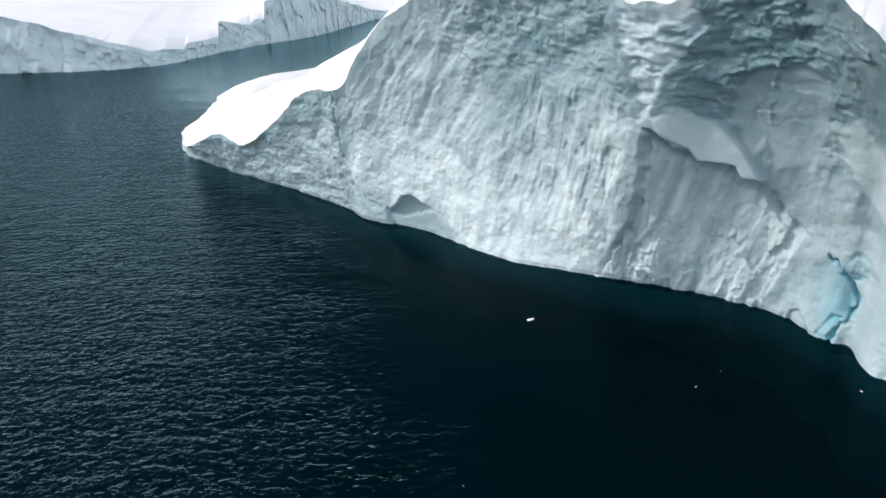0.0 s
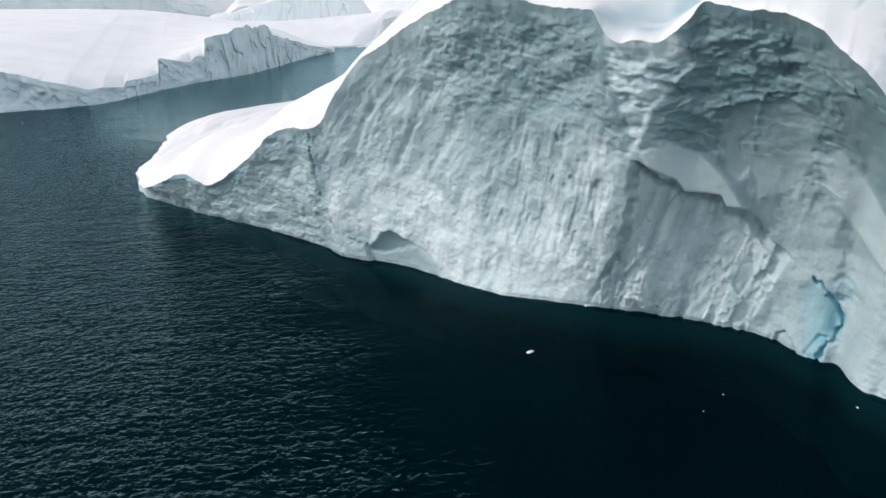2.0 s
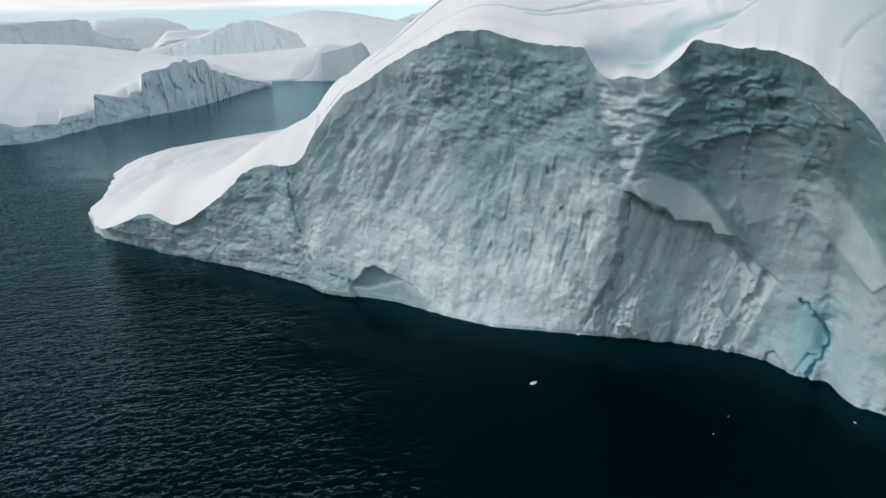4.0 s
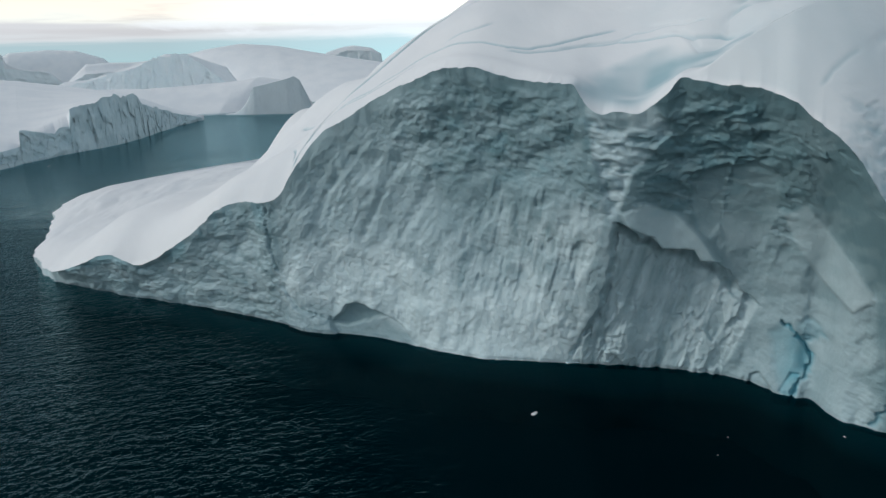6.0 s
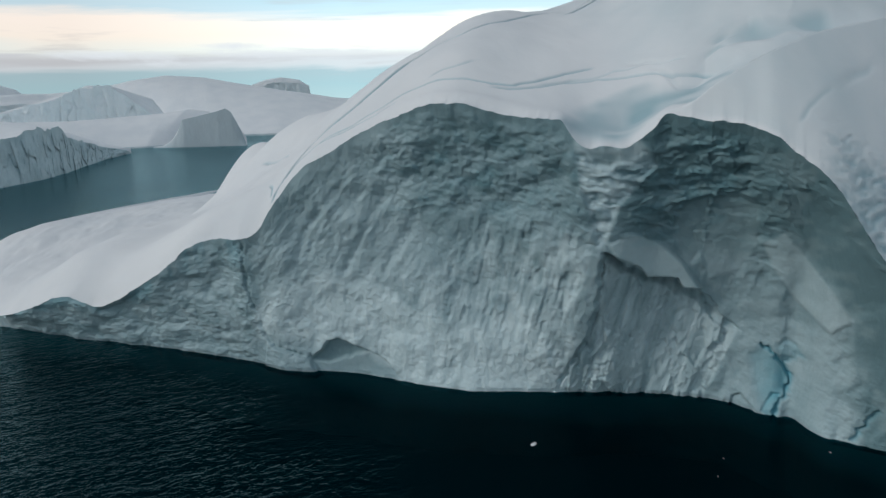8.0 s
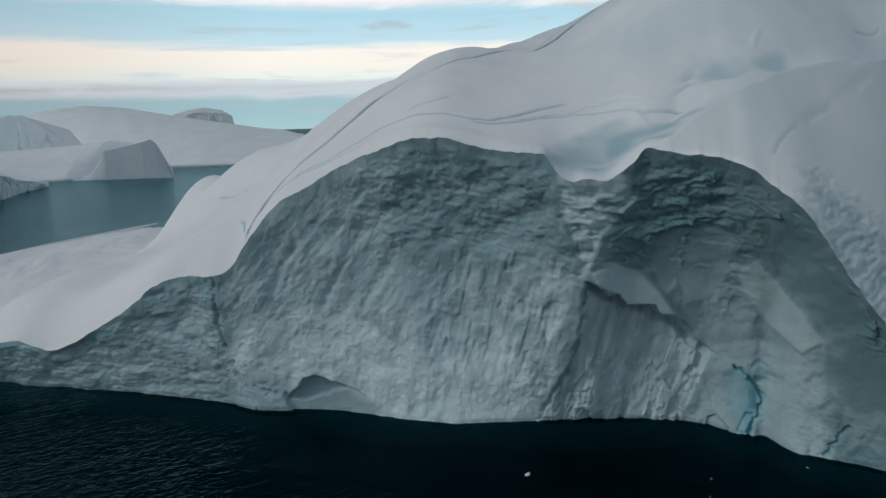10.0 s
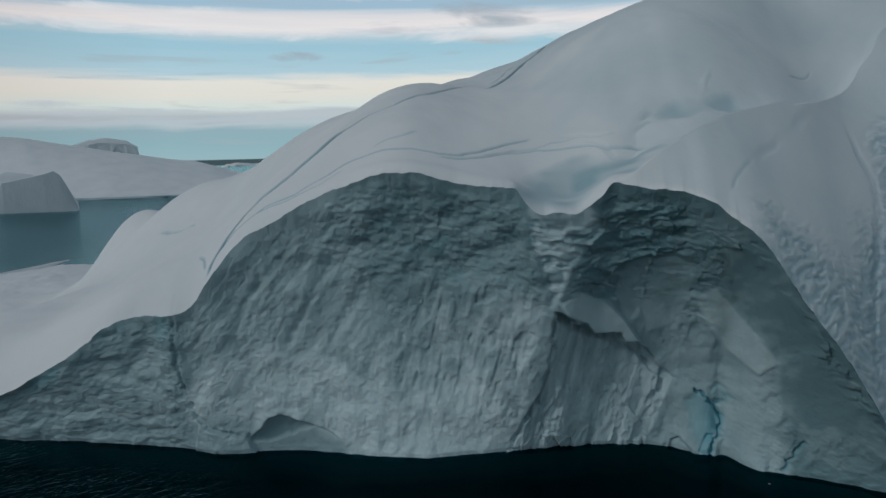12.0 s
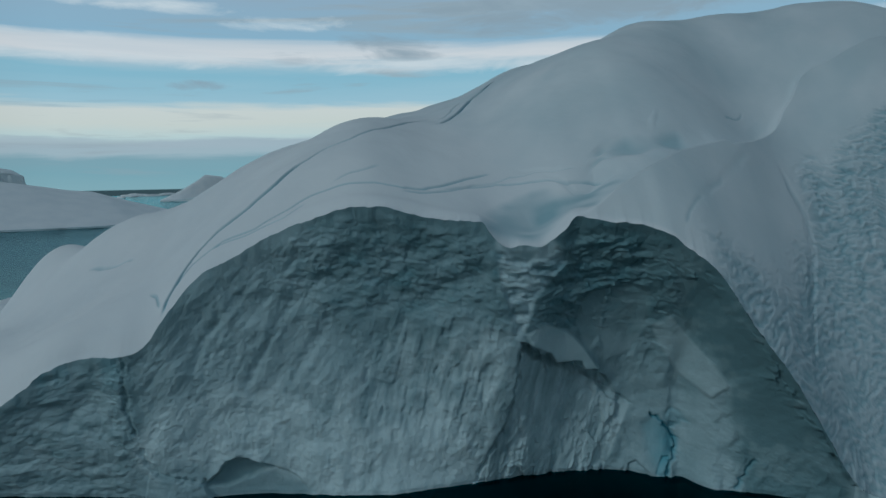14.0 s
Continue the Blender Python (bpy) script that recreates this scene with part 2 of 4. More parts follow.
WATER = water_material()
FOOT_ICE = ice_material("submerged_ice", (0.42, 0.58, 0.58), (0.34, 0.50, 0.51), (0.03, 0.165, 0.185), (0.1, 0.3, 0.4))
DEEP, p, pos, add, link = principled("deep_water")
r = add("ShaderNodeValToRGB")
link(noise_node(add, link, pos, 0.02), r.inputs[0])
ramp(r, [(0.3, (0.014, 0.125, 0.145)), (0.7, (0.022, 0.165, 0.185))])
link(r.outputs[0], p.inputs["Base Color"])
p.inputs["Roughness"].default_value = 1.0
p.inputs["Specular IOR Level"].default_value = 0.0


# ---- numeric noise and curves ----
def hash01(ix, iy, seed):
    h = (ix.astype(np.int64) * 374761393 + iy.astype(np.int64) * 668265263 + seed * 974634777) & 0x7FFFFFFF
    h = ((h ^ (h >> 13)) * 1274126177) & 0x7FFFFFFF
    h = ((h ^ (h >> 15)) * 2246822519) & 0x7FFFFFFF
    return ((h ^ (h >> 16)) & 0xFFFFF) / 0xFFFFF


def vnoise(x, y, seed=0):
    """Smooth noise from -1 to 1."""
    x, y = np.broadcast_arrays(np.asarray(x, float), np.asarray(y, float))
    ix, iy = np.floor(x), np.floor(y)
    u, v = x - ix, y - iy
    u, v = u * u * u * (u * (u * 6 - 15) + 10), v * v * v * (v * (v * 6 - 15) + 10)
    a, b = hash01(ix, iy, seed), hash01(ix + 1, iy, seed)
    c, d = hash01(ix, iy + 1, seed), hash01(ix + 1, iy + 1, seed)
    return 2 * (a + (b - a) * u + (c - a) * v + (a - b - c + d) * u * v) - 1


def fbm(x, y, octaves=4, seed=0, gain=0.5):
    total, amp, k = 0.0, 1.0, 1.0
    for o in range(octaves):
        total = total + amp * vnoise(x * k + 17.3 * o, y * k - 9.1 * o, seed + o)
        amp, k = amp * gain, k * 2.03
    return total


def curve(kx, ky, x):
    """A smooth curve through knots; ky may hold several values a knot."""
    kx, ky = np.asarray(kx, float), np.asarray(ky, float)
    x = np.clip(np.asarray(x, float), kx[0], kx[-1])
    i = np.clip(np.searchsorted(kx, x, side="right") - 1, 0, len(kx) - 2)
    tail = (1,) * (ky.ndim - 1)
    h = np.diff(kx)
    slope = np.diff(ky, axis=0) / h.reshape(-1, *tail)
    w0, w1 = h[:-1].reshape(-1, *tail), h[1:].reshape(-1, *tail)
    m = np.concatenate([slope[:1], (slope[1:] * w0 + slope[:-1] * w1) / (w0 + w1), slope[-1:]])
    sh = x.shape + tail
    H, u = h[i].reshape(sh), ((x - kx[i]) / h[i]).reshape(sh)
    return ky[i] * (1 + 2 * u) * (1 - u) ** 2 + m[i] * H * u * (1 - u) ** 2 + ky[i + 1] * u * u * (3 - 2 * u) + m[i + 1] * H * u * u * (u - 1)


def step(a, b, x):
    u = np.clip((x - a) / (b - a), 0, 1)
    return u * u * (3 - 2 * u)


def line_distance(s, z, line):
    best = np.full(s.shape, 1e9)
    for (a, b), (c, d) in zip(line[:-1], line[1:]):
        ex, ey = c - a, d - b
        k = np.clip(((s - a) * ex + (z - b) * ey) / (ex * ex + ey * ey), 0, 1)
        best = np.minimum(best, np.hypot(s - a - k * ex, z - b - k * ey))
    return best


def area(s, z, outline, soft):
    """1 inside a closed outline, 0 outside, with an edge of the given softness."""
    inside = np.zeros(s.shape, bool)
    ring = outline + outline[:1]
    for (a, b), (c, d) in zip(ring[:-1], ring[1:]):
        cross = (b > z) != (d > z)
        with np.errstate(divide="ignore", invalid="ignore"):
            inside ^= cross & (s < (c - a) * (z - b) / (d - b if d != b else 1e-9) + a)
    dist = line_distance(s, z, ring) * np.where(inside, -1, 1)
    return 1 - step(-soft, soft, dist)


def link_mesh(name, verts, faces, material, parent=None, label="", smooth=True, attributes=None):
    me = bpy.data.meshes.new(name)
    me.vertices.add(len(verts))
    me.vertices.foreach_set("co", np.asarray(verts, np.float32).ravel())
    faces = np.asarray(faces, np.int32)
    me.loops.add(faces.size)
    me.loops.foreach_set("vertex_index", faces.ravel())
    me.polygons.add(len(faces))
    me.polygons.foreach_set("loop_start", np.arange(0, faces.size, faces.shape[1], dtype=np.int32))
    me.polygons.foreach_set("use_smooth", np.full(len(faces), smooth, bool))
    for key, values in (attributes or {}).items():
        me.attributes.new(key, "FLOAT", "POINT").data.foreach_set("value", np.asarray(values, np.float32).ravel())
    me.update(calc_edges=True)
    me.validate()
    me.materials.append(material)
    ob = new(name, me)
    if parent:
        ob.parent = parent
        ob.matrix_parent_inverse = parent.matrix_world.inverted()
    if label:
        ob["label"] = label
    return ob


def grid_faces(n, m, flip=False):
    i, j = np.meshgrid(np.arange(n - 1), np.arange(m - 1), indexing="ij")
    a = (i * m + j).ravel()
    q = np.stack([a, a + m, a + m + 1, a + 1], 1)
    return q[:, ::-1] if flip else q


# ---- the sea ----
def build_sea():
    r = np.concatenate([np.linspace(0, 300, 31), np.geomspace(320, 9000, 40)])
    th = np.linspace(0, 2 * np.pi, 97)
    v = np.stack([np.outer(r, np.cos(th)), 120 + np.outer(r, np.sin(th)), np.zeros((len(r), len(th)))], -1).reshape(-1, 3)
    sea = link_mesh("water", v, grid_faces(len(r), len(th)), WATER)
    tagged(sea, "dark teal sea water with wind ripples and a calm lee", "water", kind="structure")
    v = v.copy()
    v[:, 2] = -9.0
    deep = link_mesh("seabed", v, grid_faces(len(r), len(th)), DEEP)
    tagged(deep, "near-black deep water under the clear surface", "water", kind="structure")


build_sea()

# ---- the great iceberg: s runs along its face, d out of the face, z up ----
FOOT = np.array([20.0, 88.8])
ALONG = np.array([0.785, -0.62]) / math.hypot(0.785, 0.62)
OUT = np.array([ALONG[1], -ALONG[0]])


def to_world(s, d, z):
    s, d, z = np.broadcast_arrays(s, d, z)
    return np.stack([FOOT[0] + s * ALONG[0] + d * OUT[0], FOOT[1] + s * ALONG[1] + d * OUT[1], z], -1).reshape(-1, 3)


# rim where snow meets cliff: place along, height, reach outwards
RIM_S = (-203, -198, -196, -194, -192, -188, -180, -172, -163, -150, -141, -135, -126, -117, -107, -99.6, -91, -84, -75, -67, -61.6, -55, -50.8, -46.9, -44.6, -40.5, -34, -25.3, -14, -5.4, -1.3, 1, 2, 2.8, 4.8, 7.6, 10.5, 12.4, 13.6, 14.9, 17, 20, 23, 25, 26.8, 29.5, 31.7, 33.7, 36.5, 39.9, 42.6, 47.4, 52.8, 57.5, 62, 100, 150)
RIM_Z = (-1.5, 0.2, 0.7, 1, 1.2, 1.3, 1.4, 1.5, 1.5, 1.5, 1.6, 1.6, 1.7, 2, 4.5, 6.7, 9.4, 8, 11.8, 16.2, 20.3, 22.1, 22.4, 24, 27.1, 32.4, 36.4, 40.6, 43.3, 41.4, 41, 40.9, 40.7, 39.4, 37.4, 37.4, 37.2, 38.4, 39.5, 41.2, 41.2, 40.5, 40.3, 39.6, 38.9, 36.8, 35, 32.7, 28.2, 23.2, 19.6, 12.1, 3.3, 0.5, 0.5, 0.5, 0.5)
RIM_D = (-150, -132, -115, -95, -80, -74, -63, -57, -48, -36, -26, -20.5, -15, -10.2, -5, -3.3, -3, -3, -2.4, -1.2, -1, -0.8, 0.8, 0.8, 0.9, -0.2, -0.4, -0.3, 2.6, 3.3, 4.3, 4.7, 4.8, 4.9, 5, 5.2, 5.4, 5.6, 5.8, 6.2, 6.9, 7.6, 8.8, 9.6, 10.7, 11.7, 12.4, 12.9, 13.4, 13.9, 14.1, 14, 13.8, 13.5, 13.2, 2, -30)
# waterline reach, and how far the face hollows between waterline and rim
LINE_S = (-203, -198, -196, -194, -192, -188, -180, -172, -163, -150, -141, -135, -122.6, -115, -105, -94, -85, -77, -70, -62, -54, -48.5, -43.5, -38, -33, -26.6, -22.5, -16, -9, -3.7, 0, 5, 12, 18, 22.5, 25.7, 27.5, 30.5, 33.4, 34.4, 35.6, 38, 42, 47, 51, 54, 58, 62, 100, 150)
LINE_D = (-150.3, -132.3, -115.3, -95.3, -80.3, -74.3, -63.3, -57.3, -48.3, -36.3, -26.3, -20.8, -13, -9.6, -8, -6.4, -6, -5.3, -5.1, -4.5, -2.7, -1.7, -0.6, -0.7, -0.8, 0.1, 1.3, 2.3, 1.6, 0.7, 0.1, -0.8, -2.2, -2.7, -2.4, -1.8, -0.6, 1.2, 1.5, 4, 6.4, 7.6, 9, 11.5, 13.2, 13.9, 13.9, 13.4, 2.2, -29.8)
HOLLOW_S = (-131, -70, -45, -36, -30, -23, -14, -6, 0, 8, 15, 22, 30, 36, 42, 50, 58)
HOLLOW_D = (0, -0.3, -0.2, -0.6, -1.2, -2.2, -3.8, -2.4, -0.6, 0.6, -2.2, -4, -6, -5.4, -3, -0.5, 0)
# rise of the snow above the rim: stations along the face, and metres back from the rim
CAP_S = (-200, -160, -125, -100, -75, -55, -35, -15, 5, 25, 45, 65, 95)
CAP_W = (0, 5, 14, 30, 55, 85, 120, 180)
CAP_Z = (
    (0.3, 0.5, 0.4, 0, -1, -3, -5),
    (1.8, 3.6, 4.8, 5.6, 5.4, 3, -4),
    (2.2, 4.2, 5.8, 7.2, 8.2, 6.5, -3),
    (3.5, 7.1, 8.7, 7, 10.6, 10.4, -3.5),
    (5.4, 7.8, 10.2, 11.5, 12.2, 8.9, -5.4),
    (4.8, 6.7, 10, 12.9, 13.7, 8, -7.7),
    (3.6, 8.5, 10.6, 13.3, 15.3, 8.3, -10.8),
    (3, 8.5, 12.4, 15.9, 19.4, 9.7, -14.4),
    (2.7, 8.7, 18, 26.2, 26.0, 12.1, -18.5),
    (6.8, 14.5, 30.4, 45.4, 36.5, 15.3, -23),
    (12.7, 30.1, 46.4, 66.4, 47.8, 19.3, -27.8),
    (16, 42.2, 62.7, 79.5, 57.5, 23.9, -32.7),
    (19.5, 48.7, 71, 78.5, 69, 31.6, -40.2),
)
# humps and dips of the snow: along, back, height, and their reach in both ways
HUMPS = ((-93.6, 75.5, 12.6, 12.9, 9.7), (-44.1, 54.1, 7.5, 15.8, 19.2), (-20.1, 34.6, 3.7, 12.9, 16.6), (-75.2, 60.3, 13.6, 19.1, 15.1), (28, 57.4, -12.8, 13.9, 19.1), (44, 55, -1.4, 6, 12), (57.5, 54, 1.9, 6, 12), (27, 38, 0.8, 7, 12))


def facets(x, y, seed, tilt=1.0):
    """Chipped surface: every cell of a jittered net is a plane of its own tilt. About -1 to 1."""
    cx, cy = np.floor(x), np.floor(y)
    best, out = np.full(x.shape, 1e9), np.zeros(x.shape)
    for i in (-1, 0, 1):
        for j in (-1, 0, 1):
            gx, gy = cx + i, cy + j
            fx, fy = gx + 0.1 + 0.8 * hash01(gx, gy, seed), gy + 0.1 + 0.8 * hash01(gx, gy, seed + 1)
            dx, dy = x - fx, y - fy
            dist = dx * dx + dy * dy
            value = 1.2 * (hash01(gx, gy, seed + 2) - 0.5) + tilt * ((hash01(gx, gy, seed + 3) - 0.5) * dx + (hash01(gx, gy, seed + 4) - 0.5) * dy) * 2.2
            near = dist < best
            out = np.where(near, value, out)
            best = np.minimum(best, dist)
    return out


def chipped(x, y, seed):
    bx, by = x + 0.35 * vnoise(x * 0.9, y * 0.9, seed + 9), y + 0.35 * vnoise(x * 0.9 + 7, y * 0.9, seed + 10)
    return facets(bx, by, seed) + 0.45 * facets(bx * 2.3 + 3, by * 2.3, seed + 20)


def rim(s):
    """Height and reach of the rim, and how far its broken edge strays from them."""
    z, d = curve(RIM_S, RIM_Z, s), curve(RIM_S, RIM_D, s)
    big = step(1.5, 8, z)
    dz = big * (0.13 * fbm(s / 2.1, s * 0, 4, 5) + 0.1 * facets(s / 1.3, s * 0 + 0.5, 6))
    dd = big * 0.14 * fbm(s / 2.3, s * 0 + 9, 3, 7) + (1 - big) * (0.5 * fbm(s / 4.0, s * 0 + 3, 4, 8) + 0.5 * facets(s / 2.2, s * 0 + 0.5, 9))
    return z, d, dz, dd


def build_face(berg):
    s1 = np.concatenate([np.arange(-203, -110, 0.35), np.arange(-110, -56, 0.25), np.arange(-56, 60, 0.16), np.arange(60, 150, 1.5)])
    v1 = np.concatenate([[-0.1, -0.06, -0.03, -0.01], np.linspace(0, 1, 270)])
    s, v = np.meshgrid(s1, v1, indexing="ij")
    keel = np.minimum(v, 0)
    v = np.maximum(v, 0)
    zr, dr, dz, dd = rim(s)
    ragged = step(0.86, 1.0, v)
    z = v * zr - (1 - v) * 0.4 + dz * ragged + 30 * keel
    d_rim = dd * np.where(zr < 3, 1.0, ragged)
    base = curve(LINE_S, LINE_D, s)
    body = step(0.8, 5, zr)
    d = base + (dr - base) * v + curve(HOLLOW_S, HOLLOW_D, s) * 4 * v * (1 - v) + d_rim
    free = np.minimum(1, (1 - v) * 12) * body
    main = step(-52, -48, s) * (1 - step(44, 50, s))
    left = 1 - step(-52, -49, s)
    lobe = step(8, 13, s) * (1 - step(25, 32, s + 0.3 * (z - 30))) * step(0.5, 0.66, v)
    crown = main * (1 - step(4, 10, s)) * step(-26, -16, s + 0.15 * z) * step(0.56, 0.72, v)
    sweep = step(-50, -47, s) * (1 - step(-22, -12, s + 0.15 * z)) * step(0.22, 0.42, v)
    low = main * (1 - np.clip(lobe + crown + sweep, 0, 1))
    # broad lumps
    e = 0.55 * fbm(s / 10, z / 8, 3, 11) * (0.5 + 0.5 * body)
    # slanting strips that follow the rising rim
    a, b = 0.58 * s + 0.81 * z, 0.81 * s - 0.58 * z
    e += sweep * (0.08 * chipped(a / 5.5, b / 2.6, 100) + 0.15 * fbm(a / 5.2, b / 2.0, 5, 12) + 0.15 * fbm(s / 4, z / 4, 4, 90))
    # scalloped ledges below the crown
    e += crown * (0.14 * chipped(s / 4.0 + z / 9, z / 1.9 - s / 14, 130) + 0.40 * fbm(s / 3.6 + z / 6, z / 2.3 - s / 8, 5, 13) + 0.08 * chipped(s / 1.5 + z / 6, z / 0.9 - s / 12, 131))
    # layered, shattered ice of the second lobe
    e += 0.9 * lobe * (0.50 * chipped(s / 3.2 - z / 8, z / 1.7 + s / 10, 160) + 0.4 * fbm(s / 2.4, z / 1.3, 3, 14))
    # leaning flutes lower down
    q = s - 0.24 * z
    groove = 1 - np.abs(vnoise(q / 1.7, z / 10, 15))
    gain = 0.35 + 0.65 * step(-0.5, 0.5, vnoise(s / 8, z / 7, 16))
    right = step(-20, -8, s)
    e += 0.8 * low * (0.25 + 0.75 * right) * gain * (0.10 * facets(q / 1.4, z / 4.0 + q / 5, 190) + 0.16 * (groove - 0.6) + 0.06 * chipped(q / 0.8, z / 2.0, 200) + 0.26 * fbm(q / 2.2, z / 3.2, 4, 91))
    e += low * (1 - right) * (0.05 * chipped(q / 1.9, z / 2.1, 210) + 0.15 * fbm(s / 2.5, z / 2.5, 5, 17))
    pocket = step(0.30, 0.55, vnoise(q / 1.15, z / 3.6, 96) + 0.25 * vnoise(q / 0.5, z / 1.2, 97))
    strand = 1 - np.abs(vnoise(q / 0.85 + 0.4 * vnoise(q / 3, z / 5, 302), z / 8.5, 301))
    e += 0.11 * (strand - 0.6) * step(-26, -16, q) * (1 - step(3, 8, s)) * step(1, 5, z) * (1 - step(23, 29, z + 0.2 * s))
    middle = step(-24, -16, q) * (1 - step(2, 8, s)) * step(8, 13, z) * (1 - step(24, 29, z))
    e -= 0.26 * middle * pocket
    e += 0.2 * middle * step(0.35, 0.6, vnoise(q / 1.3 + 9, z / 4.5, 98))
    # pitted low block
    e += 0.6 * left * (0.12 * chipped(s / 3.6, z / 2.2 - s / 9, 220) + 0.52 * (np.abs(fbm(s / 4.4, z / 3.0 - s / 12, 4, 18)) - 0.4) + 0.32 * fbm(s / 4, z / 2, 3, 92))
    e += 0.07 * fbm(s / 0.8, z / 0.8, 3, 19) + (0.035 + 0.05 * lobe) * chipped(s / 1.1, z / 0.8 + s / 5, 400)
    # long shallow furrows in the upper sweep
    for line, deep in (([(-33, 17), (-29.5, 24), (-26, 29.5)], 0.28), ([(-38, 25), (-34, 30), (-31.5, 33)], 0.28), ([(-26, 18), (-23, 23), (-21, 27)], 0.2), ([(-41, 20), (-39, 24), (-36.5, 28)], 0.24)):
        e -= deep * (1 - step(0.1, 1.1, line_distance(s, z, line) + 0.3 * vnoise(s / 1.3, z / 1.3, 20)))
    # seam that parts the low block from the main face
    seam = line_distance(s, z, [(-50.3, 22), (-50.5, 18.9), (-50.6, 14.7), (-49.4, 10.1), (-48.4, 5.9), (-46.6, 3.8), (-43, 3.1), (-40, 2.2)]) + 0.35 * vnoise(s / 1.2, z / 1.2, 21) + 0.3 * vnoise(s * 2, z * 2, 88)
    e -= 0.5 * (1 - step(0.0, 0.6, seam))
    rubble = 1 - step(0.6, 3.0, line_distance(s, z, [(-51.5, 21), (-51.5, 14), (-50.5, 7)]))
    e += 0.14 * rubble * chipped(s / 0.9, z / 0.9, 240)
    # lower lip along the water between seam and arch
    lip = area(s, z, [(-47.8, 4.4), (-46.4, 3.4), (-43, 2.9), (-40, 2.0), (-38.5, 1.2), (-37.5, -1), (-49, -1)], 0.15)
    e += 0.5 * lip
    # caved arch at the waterline, with a pale block left inside
    aw, az = s + 0.15 * vnoise(s, z, 22), z + 0.15 * vnoise(s, z, 23)
    arch = area(aw, az, [(-38.4, -1), (-40.0, 1.8), (-38.3, 3.4), (-36.6, 5.4), (-34.8, 5.9), (-31.0, 4.7), (-27.4, 3.5), (-25.0, 1.6), (-22.3, -1)], 0.12)
    nook = area(aw, az, [(-39.8, 1.7), (-38.3, 3.3), (-36.6, 5.3), (-34.8, 5.8), (-31.2, 4.7), (-29.5, 4.0), (-31.8, 3.2), (-34.2, 2.3), (-36.8, 1.6)], 0.3)
    e = e * (1 - 0.7 * arch) - arch * (0.55 + 0.75 * nook) * step(-1.2, 1.2, z)
    # broken scar with an overhanging lip
    wob = 0.30 * vnoise(s / 1.1, z / 1.1, 24)
    scar = area(s + wob, z + wob, [(7.9, 23), (9.4, 22.1), (10.9, 20.7), (12.5, 20.3), (13.5, 18.8), (17.6, 18.5), (18.2, 17), (20.4, 16.7), (22.6, 14.4),
                                   (26.2, 11), (24, 6), (21, -2), (-0.5, -2), (1.4, 1.7), (3.8, 5.6), (5.7, 9), (6.6, 13.1), (7.4, 16.6), (7.5, 20)], 0.10)
    strand2 = 1 - np.abs(vnoise(q / 0.8 + 0.3 * vnoise(q / 2, z / 3, 304), z / 7, 303))
    fresh = scar * (0.16 * (strand2 - 0.6) + 0.22 * chipped(q / 0.7, z / 1.6, 262) * step(0, 0.4, vnoise(s / 3, z / 3, 305)) + 0.5 * facets(q / 2.4, z / 7.5, 250, 1.2) + 0.2 * chipped(q / 1.3, z / 2.6, 260) + 0.2 * fbm(q / 2.5, z / 4, 3, 94))
    e = e * (1 - 0.8 * scar) + fresh - scar * (0.5 + 1.7 * step(3, 17, z)) * (1 - 0.7 * step(19, 26, s))
    under = line_distance(s + wob, z + wob, [(7.9, 22.6), (9.4, 21.6), (10.9, 20.2), (12.5, 19.8), (13.5, 18.3), (17.6, 18.0), (18.2, 16.5), (20.4, 16.2), (22.6, 13.9)])
    e -= 1.9 * scar * (1 - step(0.3, 1.5, under))
    split = line_distance(s + wob, z, [(7.7, 22.5), (7.3, 20), (7.2, 16.6), (6.4, 13.1), (5.5, 9), (3.6, 5.6), (1.3, 1.7)])
    e -= 1.2 * (1 - step(0.05, 0.45, split)) * (0.4 + 0.6 * step(-0.2, 0.3, vnoise(z / 2.0, s * 0, 95)))
    hood = area(s, z, [(8.3, 23.9), (11.4, 25.2), (15, 23.8), (18.1, 20.9), (20.8, 17.0), (18.2, 17), (17.6, 18.5), (13.5, 18.8), (12.5, 20.3), (9.4, 22.1)], 0.35)
    e = e * (1 - 0.8 * hood) + hood * (0.4 + 0.16 * (24 - z))
    nick = area(s, z, [(21.6, 13.9), (23.9, 12.6), (26.4, 10.9), (24.4, 11.0), (22.6, 11.9)], 0.15)
    e -= 0.8 * nick
    # smooth conchoidal shells under the second lobe
    shell_a = area(s, z, [(16.7, 24.8), (17.2, 28), (18.8, 30), (21.2, 30.7), (21.0, 27), (20.4, 22), (19, 19.9)], 0.35)
    shell_b = area(s, z, [(21.6, 30.4), (24.5, 31), (26.8, 29.7), (27.3, 24.2), (25.3, 19.7), (21.9, 18.4), (20.6, 22), (21.2, 27)], 0.35)
    smooth_zone = np.maximum(shell_a, shell_b)
    e = e * (1 - 0.8 * smooth_zone) - shell_a * (0.3 + 0.05 * (z - 20)) - shell_b * (0.2 + 0.05 * (z - 20) - 0.03 * (s - 24))
    # snow gully below the notch, with stepped ledges
    gully = area(s, z, [(3.6, 39), (10.9, 39), (14.3, 35.2), (11.8, 31.9), (9.2, 28.8), (7.9, 24.1), (6.8, 23.6), (5.9, 28.6), (4.7, 31.6)], 0.6)
    lens = 0 * s
